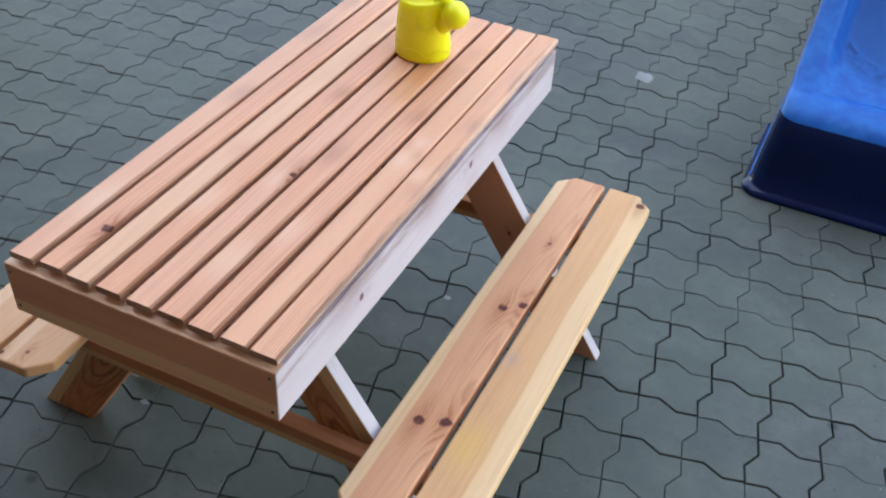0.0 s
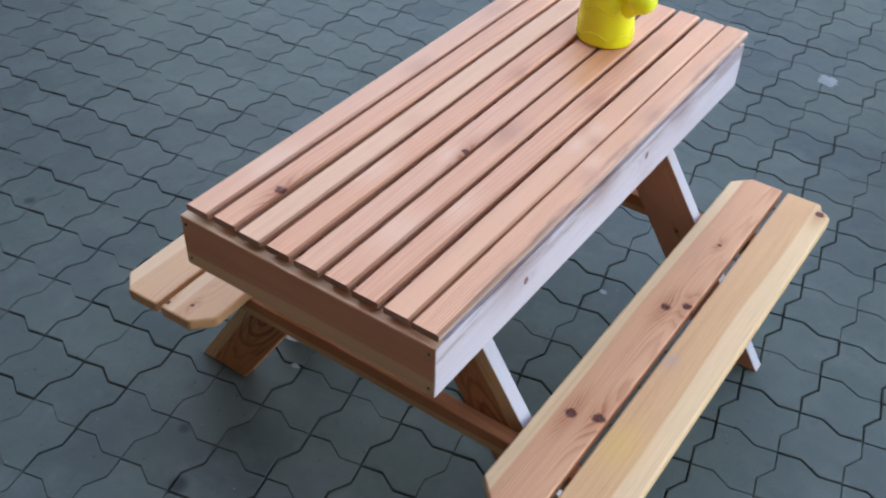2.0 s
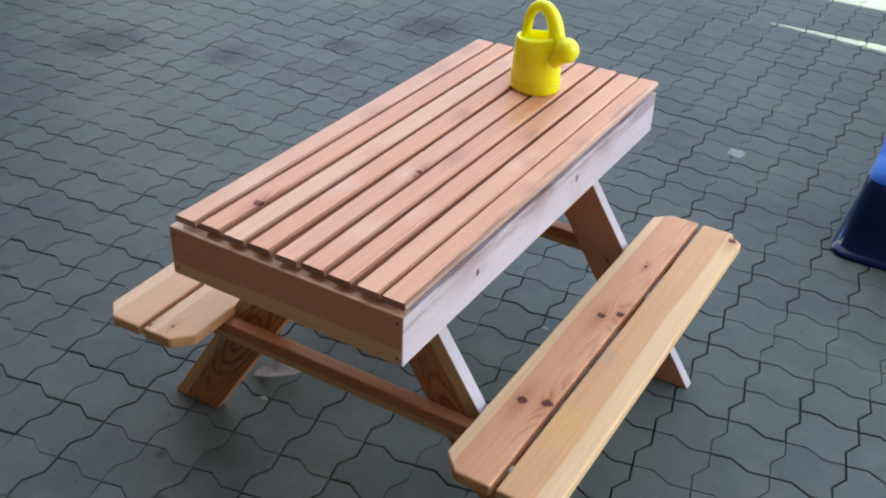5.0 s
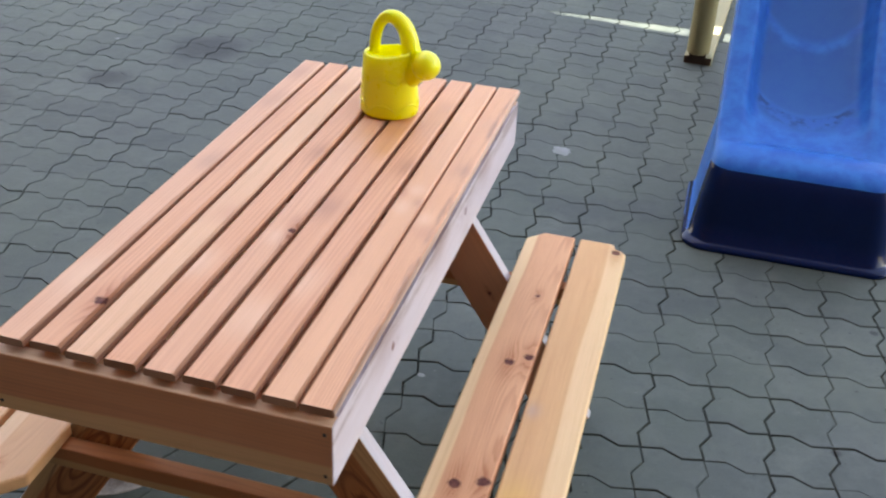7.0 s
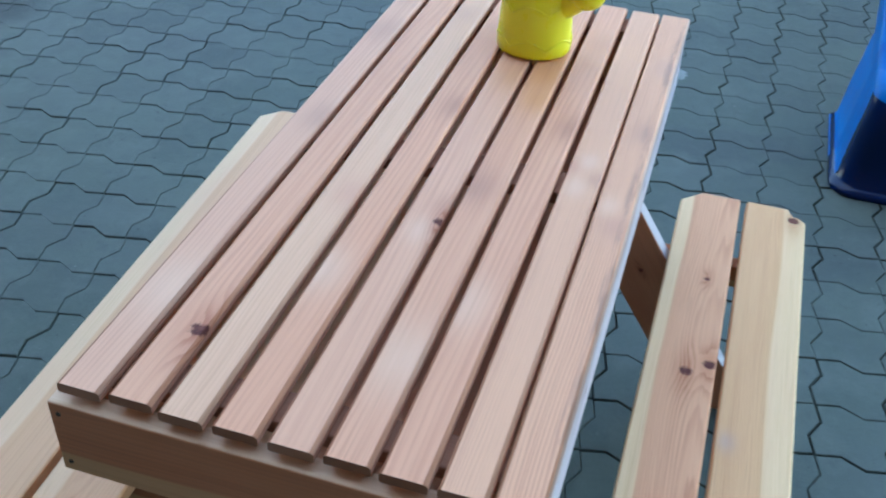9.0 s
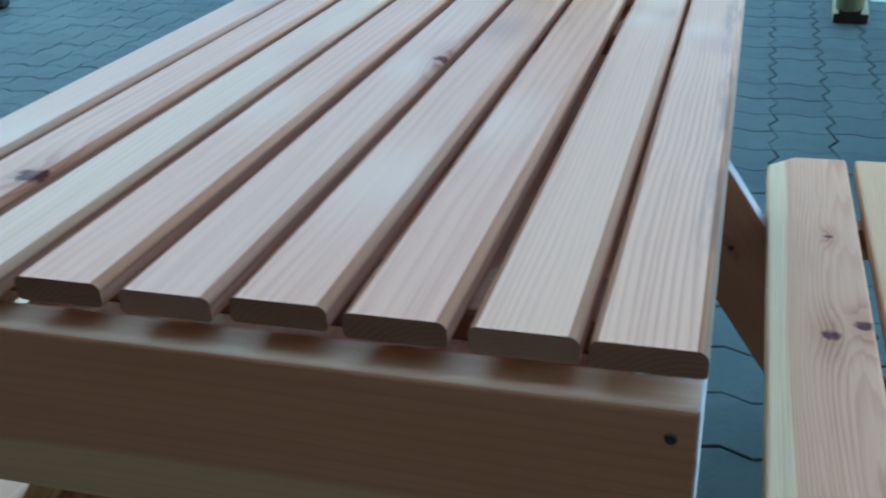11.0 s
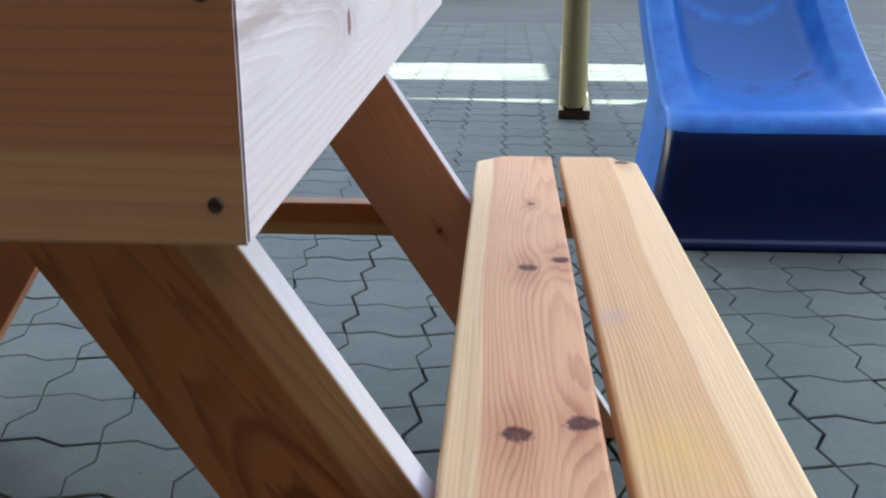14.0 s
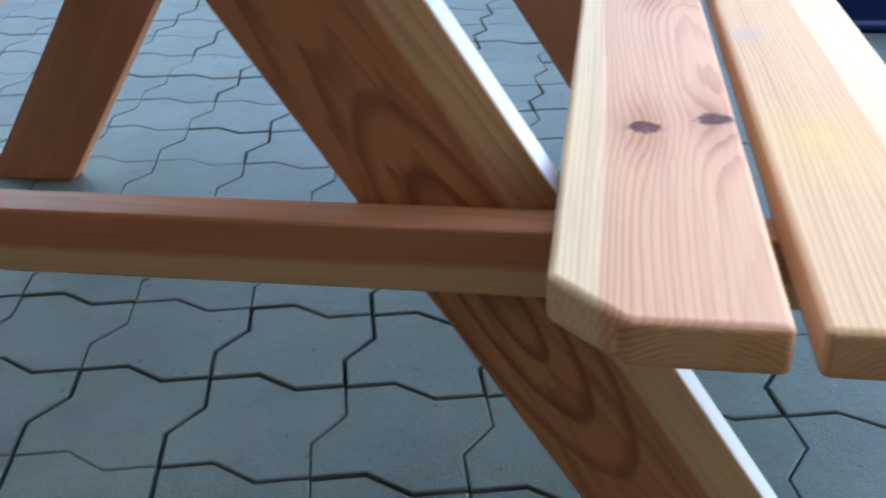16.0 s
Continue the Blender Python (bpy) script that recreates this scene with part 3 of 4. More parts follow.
hw, ht = SLAT_W / 2, SLAT_T / 2
slat_section = arc(hw - R, ht - R, R, 0, 90) + arc(-hw + RL, ht - RL, RL, 90, 180) + arc(-hw + 0.002, -ht + 0.002, 0.002, 180, 270, 2) + arc(hw - 0.002, -ht + 0.002, 0.002, 270, 360, 2)
slat_kinds = [slat_wood_worn, slat_wood_knot_a, slat_wood_pale, slat_wood, slat_wood_knot_b, slat_wood_wet, slat_wood, slat_wood_swirl, slat_wood_edge]
rng = random.Random(4)
for i in range(9):
    l = TOP_L + rng.uniform(-0.003, 0.003)
    s = part("tabletop_slat", profile_bar(slat_section, l), (slat_kinds[i], end_grain, gap_shade_side if i < 8 else slat_edge), table, "",
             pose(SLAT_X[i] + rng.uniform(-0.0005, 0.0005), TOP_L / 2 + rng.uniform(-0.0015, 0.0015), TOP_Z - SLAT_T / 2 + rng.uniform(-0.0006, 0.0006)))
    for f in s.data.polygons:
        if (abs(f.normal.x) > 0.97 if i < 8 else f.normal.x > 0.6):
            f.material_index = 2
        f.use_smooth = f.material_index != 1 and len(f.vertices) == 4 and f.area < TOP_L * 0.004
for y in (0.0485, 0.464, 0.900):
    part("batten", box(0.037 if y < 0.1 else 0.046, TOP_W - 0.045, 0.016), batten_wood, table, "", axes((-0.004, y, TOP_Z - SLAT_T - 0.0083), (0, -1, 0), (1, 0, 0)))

APRON_TOP, APRON_LOW, APRON_T = TOP_Z - 0.0216, TOP_Z - 0.1070, 0.020
APRON_Y, APRON_X0, APRON_X1 = -0.0046, -0.2215, 0.2070
AH = APRON_TOP - APRON_LOW
AZ = (APRON_TOP + APRON_LOW) / 2
for y in (APRON_Y + APRON_T / 2, TOP_L - APRON_T / 2):
    h, t, r = AH / 2, APRON_T / 2, 0.0027
    front = -1 if y < 0.2 else 1
    section = [(-h, -t + 0.0012), (-h + 0.0012, -t)] + [(h - r + a, -t + r - b) for a, b in arc(0, 0, r, 90, 0)] + [(h, t - 0.0012), (h - 0.0012, t), (-h, t)]
    if front > 0:
        section = [(a, -b) for a, b in reversed(section)]
    board = part("end_board", profile_bar(section, APRON_X1 - APRON_X0 - 0.0016), (apron_wood, side_wood, board_edge), table, "end board with dark heartwood above and a pale lower edge", axes(((APRON_X0 + APRON_X1) / 2, y, AZ), (0, 0, 1), (1, 0, 0)))
    for f in board.data.polygons:
        if f.material_index == 0 and f.normal.x > 0.7:
            f.material_index = 2
    if y < 0.2:
        for sx in (-1, 1):
            for z in (0.0300, -0.0300):
                part("screw", lathe([(0, 0.0006), (0.0012, 0.0006), (0.0014, 0.0012), (0.0020, 0.0012), (0.0024, 0.0004), (0.0024, -0.004), (0, -0.004)], 12), screw_steel, board, "",
                     axes((z, sx * 0.2050, -APRON_T / 2), (0, 1, 0), (1, 0, 0)))


def waney_board(l, h, t, depth):
    """A board on edge, its outer upper arris left as an uneven rounded bark edge; local x up, y along, z outwards."""
    rn = random.Random(21)
    bm = bmesh.new()
    rows, steps = [], 90
    bite, drop = depth, depth
    for k in range(steps + 1):
        y = -l / 2 + l * k / steps
        bite = min(max(bite + rn.uniform(-0.0013, 0.0013), depth * 0.55), depth * 1.35)
        drop = min(max(drop + rn.uniform(-0.0016, 0.0016), depth * 0.6), depth * 1.7)
        section = [(-h / 2 + 0.0012, -t / 2), (-h / 2 + 0.0012, t / 2 - 0.0012), (-h / 2 + 0.0024, t / 2), (h / 2 - drop, t / 2),
                   (h / 2 - drop * 0.45 + rn.uniform(-0.0006, 0.0006), t / 2 - bite * 0.28), (h / 2 - drop * 0.1, t / 2 - bite * 0.7), (h / 2, t / 2 - bite), (h / 2, -t / 2)]
        rows.append([bm.verts.new((x, y, z)) for x, z in section])
    n = len(rows[0])
    for a, b in zip(rows, rows[1:]):
        for q in range(n):
            f = bm.faces.new((a[q], b[q], b[(q + 1) % n], a[(q + 1) % n]))
            f.material_index = 1 if q in (3, 4, 5) else 0
    bm.faces.new(rows[0])
    bm.faces.new(rows[-1][::-1])
    return bm


SIDE_Y0, SIDE_Y1 = APRON_Y + 0.0010, TOP_L - 0.0010
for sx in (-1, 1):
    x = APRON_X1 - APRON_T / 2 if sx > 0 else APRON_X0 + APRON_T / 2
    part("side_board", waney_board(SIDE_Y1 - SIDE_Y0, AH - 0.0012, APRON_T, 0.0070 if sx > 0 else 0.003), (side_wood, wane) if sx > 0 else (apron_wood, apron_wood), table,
         "pale side board with skylight in its colour and a dark ragged upper edge" if sx > 0 else "", axes((x, (SIDE_Y0 + SIDE_Y1) / 2, AZ - 0.0004), (0, 0, 1), (0, sx, 0)))

# unseen floor, added to block light from below so the slat gaps stay dark
part("box_floor", box(TOP_W - 0.06, TOP_L - 0.06, 0.008, 0.001, 1), apron_wood, table, "", pose(-0.007, TOP_L / 2, APRON_LOW + 0.005))

# legs: boards that lean outwards, cut level at the foot
LEAN, LEG_T = 0.655, 0.026
leg_up = Vector((-LEAN, 0, 1)).normalized()
leg_side = Vector((1, 0, LEAN)).normalized()


def leg_outline(foot, head):
    """Corners in the leg's own x (across) and y (along), about its middle."""
    mid = Vector((0.191, 0, 0.27))
    pts = []
    for x, z in ((0.315 - LEAN * foot, foot), (0.424 - LEAN * foot, foot), (0.424 - LEAN * head, head), (max(0.315 - LEAN * head, 0.004), head)):
        d = Vector((x, 0, z)) - mid
        pts.append((d.dot(leg_side), d.dot(leg_up)))
    if 0.315 - LEAN * head < 0.004:
        zc = (0.315 - 0.004) / LEAN
        d = Vector((0.004, 0, zc)) - mid
        pts.append((d.dot(leg_side), d.dot(leg_up)))
    return pts


for y, wd, name in ((0.165 + LEG_T / 2, leg_wood, "near"), (0.756 + LEG_T / 2, leg_wood_far, "far")):
    foot = -0.0087 * y
    for sx in (1, -1):
        pts = leg_outline(foot, 0.4535)
        m = axes((0.191, y, 0.27), leg_side, leg_up)
        if sx < 0:
            m = axes((-0.216 - 0.02 * (y > 0.4), y, 0.27), (-leg_side.x, 0, leg_side.z), (-leg_up.x, 0, leg_up.z))
        leg = soften(part("leg", prism(pts, LEG_T, 0.002), (wd, skylit_edge), table, "", m))
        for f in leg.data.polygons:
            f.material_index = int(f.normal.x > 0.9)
BENCH_Z, BENCH_T = 0.2815, 0.022
for y in (0.165 - 0.0142, 0.782 + 0.0142):
    soften(part("crossbar", box(0.037, 0.80, 0.027, 0.0025), bar_wood, table, "crossbar with reddish heartwood and a pale lower edge",
         axes((0, y, BENCH_Z - BENCH_T - 0.0187), (0, 0, 1), (1, 0, 0))))

# benches: two planks each, corners cut off
B0, B1, BW, CUT = 0.025, 0.937, 0.0915, 0.031
BL = B1 - B0


def plank(outer, chip=False):
    """Local x grows towards the outside of the bench."""
    w, l, c = BW / 2, BL / 2, CUT
    if outer:
        far = [(w, l - c), (w - c, l)]
        if chip:
            far = [(w, l - c), (w - 0.012, l - 0.0195), (w - 0.018, l - 0.0195), (w - 0.022, l - 0.014), (w - 0.025, l - 0.005), (w - 0.028, l)]
        return [(-w, -l), (w - c, -l), (w, -l + c), *far, (-w, l)]
    return [(-w + c, -l), (w, -l), (w, l), (-w + c, l), (-w, l - c), (-w, -l + c)]


for sx in (1, -1):
    for outer in (False, True):
        x = 0.2955 if not outer else 0.3965
        wd = (bench_wood_outer if outer else bench_wood_inner) if sx > 0 else (bench_wood_left_outer if outer else bench_wood_left)
        m = axes((sx * x, (B0 + B1) / 2, BENCH_Z - BENCH_T / 2), (1, 0, 0), (0, 1, 0))
        if sx < 0:
            toe = 0.034  # this bench stands a little askew, its far end outwards
            m = axes((sx * (x + 0.011 + toe * BL / 2), (B0 + B1) / 2 - toe * (x - 0.3), BENCH_Z - BENCH_T / 2), (-1, -toe, 0), (toe, -1, 0))
        pk = soften(part("bench_plank", prism(plank(outer, outer and sx > 0), BENCH_T, 0.004, 3), (wd, bench_end), table,
                         "bench plank of reddish heartwood with a pale sapwood edge", m))
        for f in pk.data.polygons:
            f.material_index = int(abs(f.normal.y) > 0.8)

# ---- watering can on the table ----
CAN_X, CAN_Y = 0.0165, 0.751
can = thing("watering_can", pose(CAN_X, CAN_Y, TOP_Z + CAN_Y * math.tan(radians(0.5)) + 0.0006, 0.5, 0, 0), "bright yellow plastic toy watering can with ball rose, on the tabletop", "watering can")
body = lathe([(0, 0), (0.044, 0), (0.0482, 0.002), (0.0500, 0.006), (0.0503, 0.014), (0.0490, 0.04), (0.0468, 0.072), (0.0452, 0.098), (0.0448, 0.106), (0.0430, 0.1098),
              (0.0405, 0.1100), (0.0385, 0.1065), (0.0370, 0.100), (0.0355, 0.088), (0.0, 0.087)], 48, 1.0, 0.86)
for v in body.verts:
    if v.co.z > 0.06:  # the rim dips between the handle's two feet
        lift = min((v.co.z - 0.06) / 0.04, 1.0)
        v.co.z += lift * (0.0055 * v.co.x / 0.045 - 0.0045 * (v.co.y / 0.039) ** 2 + 0.001)
part("body", body, yellow, can)
arch, girth = [], []
for i in range(19):
    u = i / 18
    a = radians(184 - 176 * u)
    arch.append((0.001 + 0.0275 * math.cos(a) + 0.016 * max(u - 0.45, 0) ** 1.2, 0, 0.104 + 0.0630 * max(math.sin(a), 0) ** 0.82))
    girth.append(0.0092 + 0.0004 * math.sin(math.pi * u) + 0.0065 * max(u - 0.40, 0) * 1.6)
arch.append((0.046, -0.003, 0.088))
girth.append(0.0180)
part("handle", tube(arch, girth, 18, 1.05), yellow, can, "arched yellow handle, thicker towards the spout")
spout = part("spout", tube([(0.030, -0.004, 0.060), (0.040, -0.007, 0.072), (0.050, -0.011, 0.083), (0.058, -0.015, 0.092), (0.064, -0.018, 0.098)], [0.0150, 0.0180, 0.0195, 0.0195, 0.0180], 20), yellow, can)
part("rose", lathe([(0.0242 * math.sin(math.pi * i / 16), -0.0242 * math.cos(math.pi * i / 16)) for i in range(17)], 32), yellow, spout, "round yellow ball at the spout's end", pose(0.0680, -0.019, 0.0985))
for z0, amp, k in ((0.014, 0.012, 6), (0.062, 0.011, 6)):
    ring = []
    for i in range(49):
        a = 2 * math.pi * i / 48
        z = z0 + amp * abs(math.sin(a * k / 2))
        r = 0.0500 - (z - 0.014) * 0.066
        ring.append((r * math.cos(a), 0.86 * r * math.sin(a), z))
    part("relief_band", tube(ring, 0.0016, 6, 1.0, (0, 0, 1)), yellow, can)

# ---- the slide ----
SX = 0.795
slide = thing("slide", pose(SX, 0, 0), "bright blue moulded plastic children's slide, scuffed on its bed", "slide")


def slide_section(y, zb, wall, flange):
    rim = zb + wall
    k = 1.0 - 0.09 * min(1.0, max(0.0, (1.64 - y) / 0.08))
    half = [(0.213, rim - flange), (0.213, rim - 0.012), (0.210, rim - 0.003), (0.203, rim), (0.160, rim - 0.001), (0.153, rim - 0.006), (0.138, zb + min(0.018, wall * 0.5)), (0.118, zb + 0.003), (0.06, zb - 0.004)]
    return [(-x * k, y, z) for x, z in half] + [(0, y, zb - 0.006)] + [(x * k, y, z) for x, z in reversed(half)]


bm = bmesh.new()
rows = []
for y, zb, wall, flange in ((1.590, 0.2335, 0.0008, 0.006), (1.625, 0.2345, 0.003, 0.03), (1.67, 0.2365, 0.013, 0.07), (1.74, 0.241, 0.042, 0.10), (1.85, 0.268, 0.070, 0.10), (1.98, 0.325, 0.095, 0.10),
                            (2.12, 0.410, 0.11, 0.10), (2.30, 0.54, 0.12, 0.10), (2.60, 0.76, 0.12, 0.10), (3.0, 1.05, 0.12, 0.10), (3.3, 1.24, 0.13, 0.10), (3.5, 1.26, 0.13, 0.10)):
    rows.append([bm.verts.new(v) for v in slide_section(y, zb, wall, flange)])
for a, b in zip(rows, rows[1:]):
    for i in range(len(a) - 1):
        bm.faces.new((a[i], a[i + 1], b[i + 1], b[i]))
bm.faces.ensure_lookup_table()
chute = part("chute", smooth(bm), blue_worn, slide, "scuffed blue sliding bed with raised rims")
sol = chute.modifiers.new("wall", "SOLIDIFY")
sol.thickness, sol.offset = 0.005, 0.0
sub = chute.modifiers.new("round", "SUBSURF")
sub.levels = sub.render_levels = 1


def u_outline(w, yf, r, back):
    pts = [(-w, back), (-w, yf + r + 0.1)]
    for i in range(9):
        a = radians(180 + 90 * i / 8)
        pts.append((-w + r + r * math.cos(a), yf + r + r * math.sin(a)))
    for i in range(1, 6):
        pts.append((-w + r + (2 * w - 2 * r) * i / 6, yf))
    return pts + [(-x, y) for x, y in reversed(pts[:11])]


bm = bmesh.new()
rows = []
for w, yf, z in ((0.252, 1.486, 0.0), (0.254, 1.484, 0.006), (0.252, 1.486, 0.013), (0.243, 1.495, 0.017), (0.238, 1.500, 0.022), (0.233, 1.505, 0.075), (0.228, 1.508, 0.12), (0.222, 1.511, 0.16), (0.218, 1.516, 0.190), (0.2155, 1.524, 0.209), (0.2135, 1.537, 0.223), (0.211, 1.553, 0.2325), (0.207, 1.575, 0.2385), (0.200, 1.600, 0.2405), (0.197, 1.622, 0.2405), (0.192, 1.645, 0.2390)):
    rows.append([bm.verts.new((x, y, z)) for x, y in u_outline(w, yf, 0.055, 1.84)])
for a, b in zip(rows, rows[1:]):
    for i in range(len(a) - 1):
        bm.faces.new((a[i], a[i + 1], b[i + 1], b[i]))
skirt = part("front_skirt", smooth(bm), (blue, blue_worn), slide, "blue skirt down to the paving, its shade painted in, with a rolled lower lip")
# front below z 0.21 gets the shade-darkened blue, top and flanks the plain one
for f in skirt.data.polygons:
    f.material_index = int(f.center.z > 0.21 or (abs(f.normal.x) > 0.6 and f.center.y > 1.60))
sol = skirt.modifiers.new("wall", "SOLIDIFY")
sol.thickness, sol.offset = 0.004, -1.0
for x in (0.205,):
    part("support_leg", tube([(x * 0.8, 3.42, 0.0), (x * 0.8, 3.42, 1.2)], 0.03, 12), post_wood, slide)

# ---- play tower posts beside the slide ----
tower = thing("play_tower", pose(0, 0, 0), "climbing tower of round greenish treated timber posts on rusty feet", "play tower")
for x, y in ((0.497, 2.865),):
    p = part("post", tube([(0, 0, 0.035), (0, 0, 0.04), (0, 0, 2.4)], [0.036, 0.041, 0.041], 20), post_wood, tower, "", pose(x, y, 0))
    part("foot_block", box(0.06, 0.06, 0.02, 0.003), rust, p, "rusty steel shoe", pose(0, 0, 0.036))
beam = part("ground_beam", box(0.098, 1.9, 0.028, 0.003), (post_wood, rust), tower, "flat pale timber sill on the paving", pose(0.500 + 0.95 * math.sin(radians(3.2)), 2.835 + 0.95, 0.014, 0, 0, -3.2))
for f in beam.data.polygons:
    f.material_index = int(abs(f.normal.y) > 0.8)
part("rail", tube([(0.50, 2.95, 0.97), (1.10, 2.95, 0.97)], 0.03, 14), post_wood, tower)

# ---- far things ----
fence = thing("fence", pose(0, 11.0, 0), "tall dark board fence behind the yard", "fence", kind="structure")
for i in range(60):
    part("board", box(0.235, 2.4, 0.03, 0.004, 1), dark_board, fence, "", axes((-8 + i * 0.24, 0.0, 1.2), (1, 0, 0), (0, 0, 1)))
for x in (-4.6, -3.2, -1.9, 0.15, 0.75, 3.2):
    pole = thing("pole", pose(x, 10.6, 0), "thin white painted steel pole before the dark fence", "pole", "poles along the fence")
    part("shaft", tube([(0, 0, 0), (0, 0, 2.2)], 0.035, 10), white_paint, pole)
    part("foot", lathe([(0, 0.0), (0.09, 0.0), (0.08, 0.03), (0.04, 0.06), (0, 0.06)], 14), white_paint, pole)
swing = thing("swing_frame", pose(-2.55, 6.4, 0), "swing frame with one blue and one bare timber leg", "swing frame")
part("leg", tube([(-0.30, 0, 0), (0.05, 0, 2.0)], 0.05, 14), blue_paint, swing, "blue painted leg")
part("leg", tube([(0.22, 0.1, 0), (-0.02, 0.1, 2.0)], 0.05, 14), cream, swing, "bare pale timber leg")
part("top_beam", tube([(0.0, -0.1, 2.0), (0.0, 2.6, 2.0)], 0.05, 14), cream, swing)
for y in (2.5,):
    part("leg", tube([(-0.30, y, 0), (0.05, y, 2.0)], 0.05, 14), blue_paint, swing, "blue painted leg")

# ---- small things on the paving ----
leaf = bmesh.new()
lv = []
for i in range(9):
    f = i / 8
    w = 0.023 * math.sin(math.pi * f) ** 0.7 + 0.0004
    lv.append([leaf.verts.new((x, (f - 0.5) * 0.105, 0.002 + 0.014 * abs(x) / 0.023 + 0.016 * f * f)) for x in (-w, -w * 0.4, w * 0.4, w)])
for a, b in zip(lv, lv[1:]):
    for i in range(3):
        leaf.faces.new((a[i], a[i + 1], b[i + 1], b[i]))
dry = thing("leaf", pose(-0.304, 0.31, 0.002, 0, 0, -62), "dry curled brown leaf on the paving", "leaf")
blade = part("blade", smooth(leaf), leaf_brown, dry)
blade.modifiers.new("wall", "SOLIDIFY").thickness = 0.0012


def flake(x, y, r, mat, name, label, z=0.0009, squash=1.0):
    bm = bmesh.new()
    rn = random.Random(int(x * 1000 + y * 77))
    c = bm.verts.new((0, 0, 0.0004))
    ring = [bm.verts.new((r * (0.7 + 0.5 * rn.random()) * math.cos(a), squash * r * (0.7 + 0.5 * rn.random()) * math.sin(a), 0)) for a in [2 * math.pi * k / 18 for k in range(18)]]
    for k in range(18):
        bm.faces.new((c, ring[k], ring[(k + 1) % 18]))
    return tagged(part(name, bm, mat, None, "", pose(x, y, z)), label, name)


flake(0.164, 1.931, 0.030, stone_white, "chalk_mark", "small pale scuffed mark on the grey paving")
lump = thing("stone", pose(-2.44, 2.80, 0), "small dark lump lying on the paving", "stone")
part("lump", box(0.11, 0.07, 0.05, 0.015, 3), stain, lump, "", pose(0, 0, 0.026, 0, 0, 15))
for x, y in ((0.083, 0.782), (-0.285, 0.243), (0.28, 0.62), (-1.518, 2.291)):
    flake(x, y, 0.009, stone_white, "pebble", "tiny pale chip on the paving", 0.001, 0.7)

# ---- paving stones: interlocking, each side bent twice ----
X0, Y0, PX, PY, AMP = 0.0718, 0.3655, 0.1157, 0.1152, 0.0092
WAVE = ((0.0, 0.0), (0.34, 1.0), (0.66, -1.0), (1.0, 0.0))
seams = random.Random(11)
DARK = {}


def laid(i, j):
    """Where a corner of the paving lies: the rows were laid slightly out of square and fan out."""
    k = min(max(j, -8), 12)
    return X0 + i * PX - 0.0021 * k + 0.00028 * max(min(i, 8), -14) * k, Y0 + 0.00015 * i + j * PY - 0.00018 * max(min(i, 8), -14) * k


def dark_seam(kind, i, j):
    """Some joints are open and dark, others filled and faint; neighbours often agree."""
    key = (kind, i, j)
    if key not in DARK:
        before = DARK.get((kind, i, j - 1) if kind == "v" else (kind, i - 1, j))
        DARK[key] = seams.random() < (0.42 if before is None else 0.64 if before else 0.30)
    return DARK[key]


def stone_ring(bits, inset):
    """The outline of a stone about its middle; bits: which of its south, east, north, west joints are open."""
    gap = [(0.0017 if b else 0.00045) + inset for b in bits]
    s, e, n, w = gap
    hx, hy = PX / 2, PY / 2
    pts = []
    for u, k in WAVE[:3]:
        pts.append((-hx + PX * u + (w if u == 0 else 0), -hy + AMP * k + s))
    for u, k in WAVE[:3]:
        pts.append((hx - AMP * k - e, -hy + PY * u + (s if u == 0 else 0)))
    for u, k in WAVE[:3]:
        pts.append((hx - PX * u - (e if u == 0 else 0), hy - AMP * k - n))
    for u, k in WAVE[:3]:
        pts.append((-hx + AMP * k + w, hy - PY * u - (n if u == 0 else 0)))
    return pts


def stone_rings(bits):
    return ((stone_ring(bits, 0.0016), 0.0), (stone_ring(bits, 0.0004), -0.0011), (stone_ring(bits, 0.0), -0.011))


def stone_faces():
    faces = [tuple(range(12))]
    for a in (0, 12):
        faces += [(a + k, a + 12 + k, a + 12 + (k + 1) % 12, a + (k + 1) % 12) for k in range(12)]
    return faces


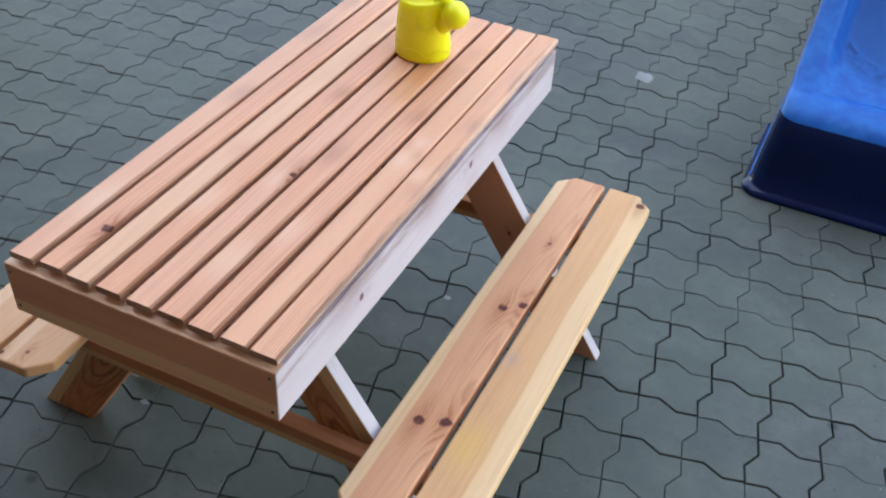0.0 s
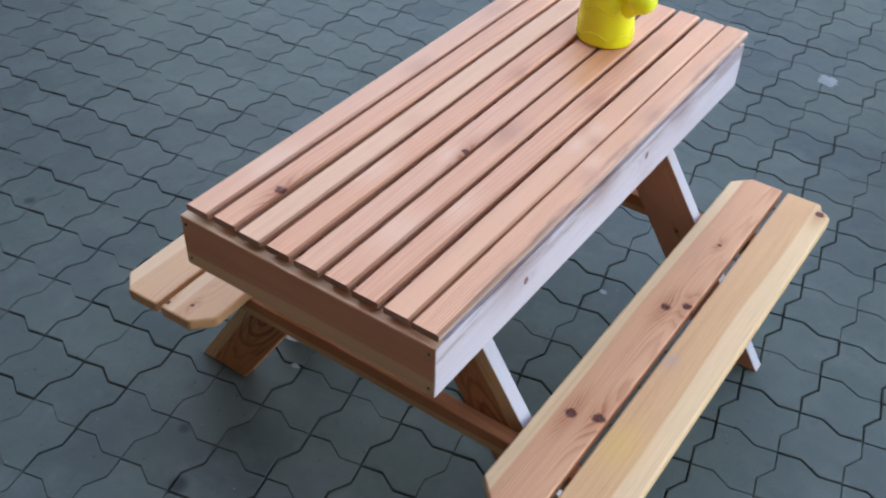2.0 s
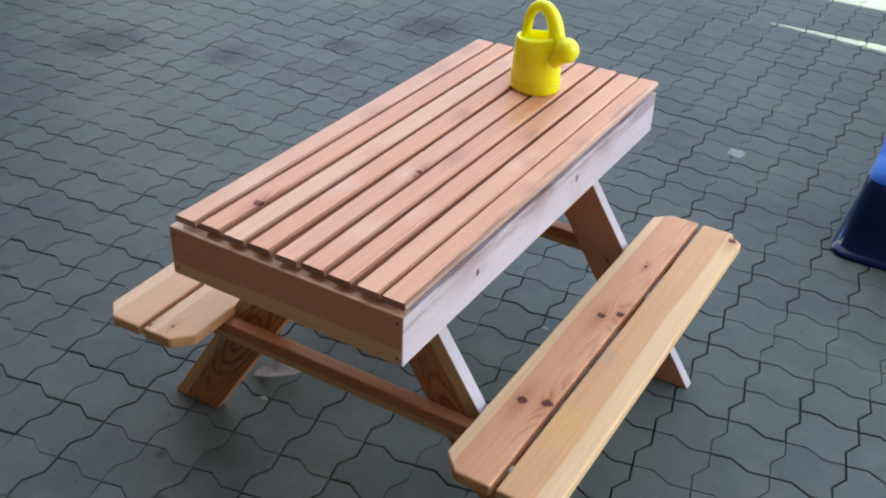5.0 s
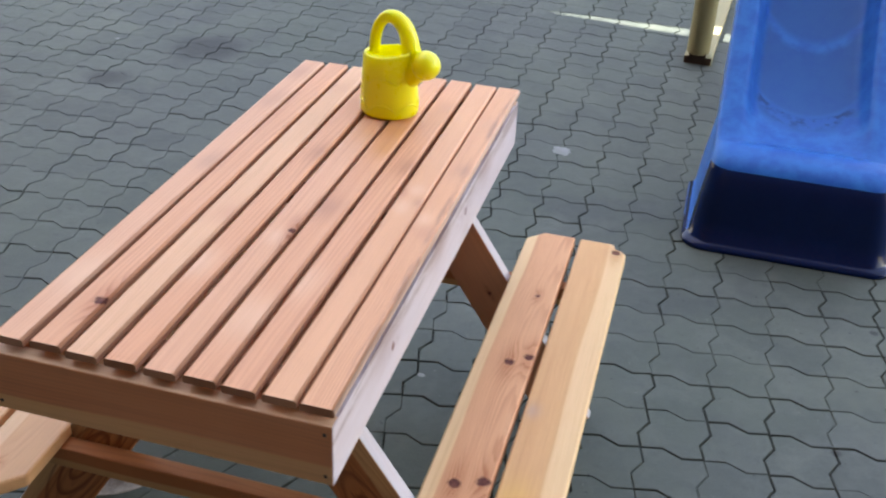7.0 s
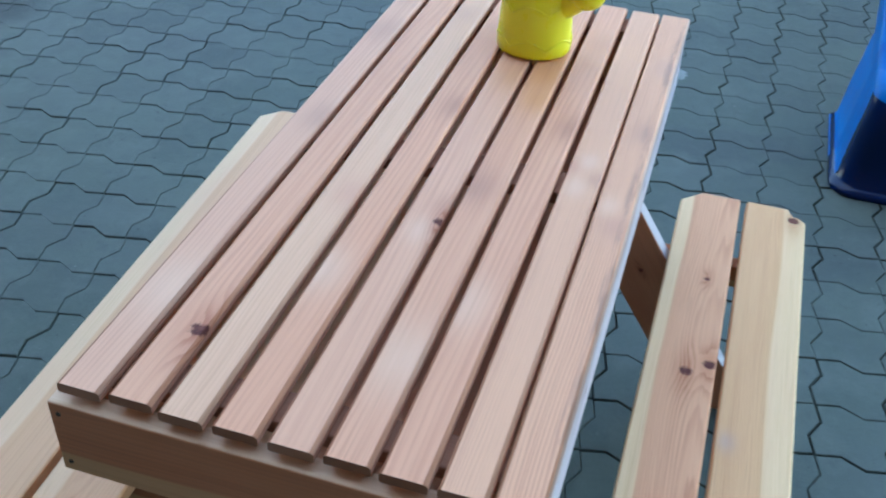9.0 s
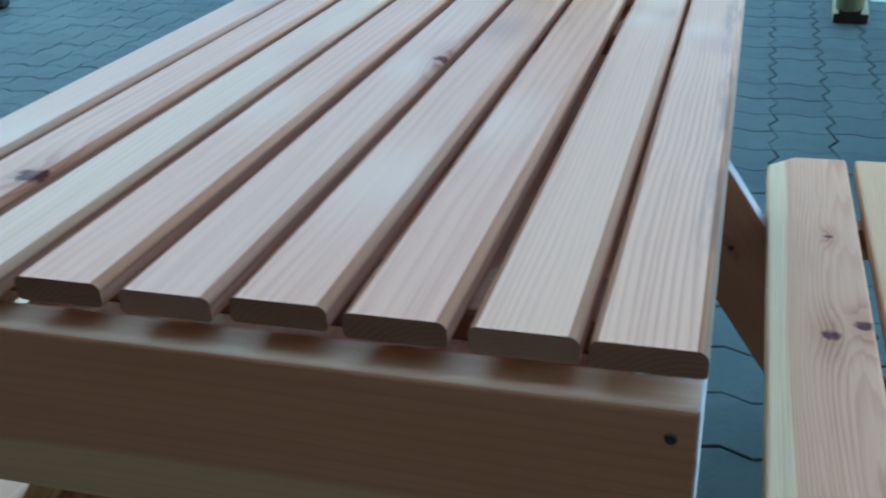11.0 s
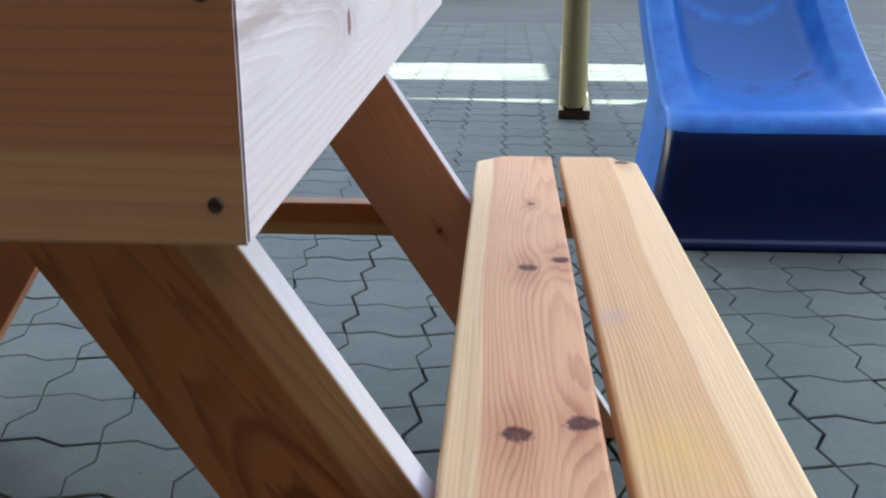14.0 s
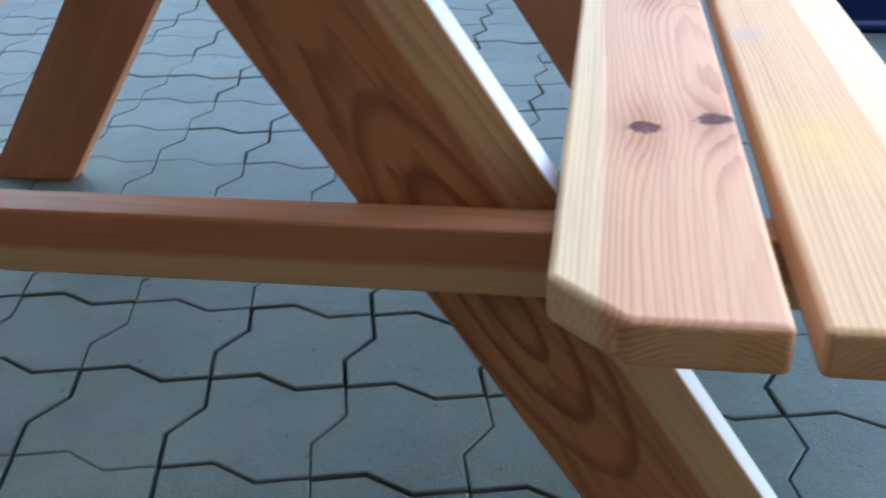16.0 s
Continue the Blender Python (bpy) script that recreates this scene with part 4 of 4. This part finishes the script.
pavement = tagged(new("pavement"), "grey interlocking concrete pavers with dark open joints", "pavement", kind="structure")
stone_mesh = {}
joined_v, joined_f = [], []
I0, I1, J0, J1 = -46, 27, -16, 52
for i in range(I0, I1):
    for j in range(J0, J1):
        bits = (dark_seam("h", i, j), dark_seam("v", i + 1, j), dark_seam("h", i, j + 1), dark_seam("v", i, j))
        x, y = laid(i + 0.5, j + 0.5)
        ahead = laid(i + 0.5, j + 1.5)
        skew = -math.degrees(math.atan2(ahead[0] - x, ahead[1] - y))
        wide, deep = (laid(i + 1, j + 0.5)[0] - laid(i, j + 0.5)[0]) / PX, (laid(i + 0.5, j + 1)[1] - laid(i + 0.5, j)[1]) / PY
        if -0.62 < x < 1.16 and -0.45 < y < 1.72:
            if bits not in stone_mesh:
                me = bpy.data.meshes.new("paver")
                me.from_pydata([(a, b, z) for ring, z in stone_rings(bits) for a, b in ring], [], stone_faces())
                me.materials.append(paver_near)
                stone_mesh[bits] = me
            ob = new("paver", stone_mesh[bits])
            ob.parent = pavement
            ob.matrix_basis = pose(x, y, seams.uniform(-0.0008, 0.0003), seams.uniform(-0.35, 0.35), seams.uniform(-0.35, 0.35), skew * 0.5 + seams.uniform(-0.3, 0.3)) @ Matrix.Diagonal((wide, deep, 1, 1))
        else:
            base = len(joined_v)
            dz = seams.uniform(-0.001, 0.0004)
            joined_v += [(x + a * wide, y + b * deep, z + dz) for ring, z in stone_rings(bits) for a, b in ring]
            joined_f += [tuple(base + k for k in f) for f in stone_faces()]
me = bpy.data.meshes.new("far_pavers")
me.from_pydata(joined_v, [], joined_f)
me.materials.append(paver_far)
rest = new("far_pavers", me)
rest.parent = pavement
tagged(rest, "grey pavers further off", kind="stuff")
XA, XB, YA, YB = X0 + I0 * PX + 0.02, X0 + I1 * PX - 0.02, Y0 + J0 * PY + 0.05, Y0 + J1 * PY - 0.05
for x0, y0, x1, y1 in ((-40, -30, XA, 40), (XB, -30, 40, 40), (XA, YB, XB, 40), (XA, -30, XB, YA)):
    bm = bmesh.new()
    bm.faces.new([bm.verts.new(v) for v in ((x0, y0, -0.002), (x1, y0, -0.002), (x1, y1, -0.002), (x0, y1, -0.002))])
    part("outer_paving", bm, concrete_far, pavement)
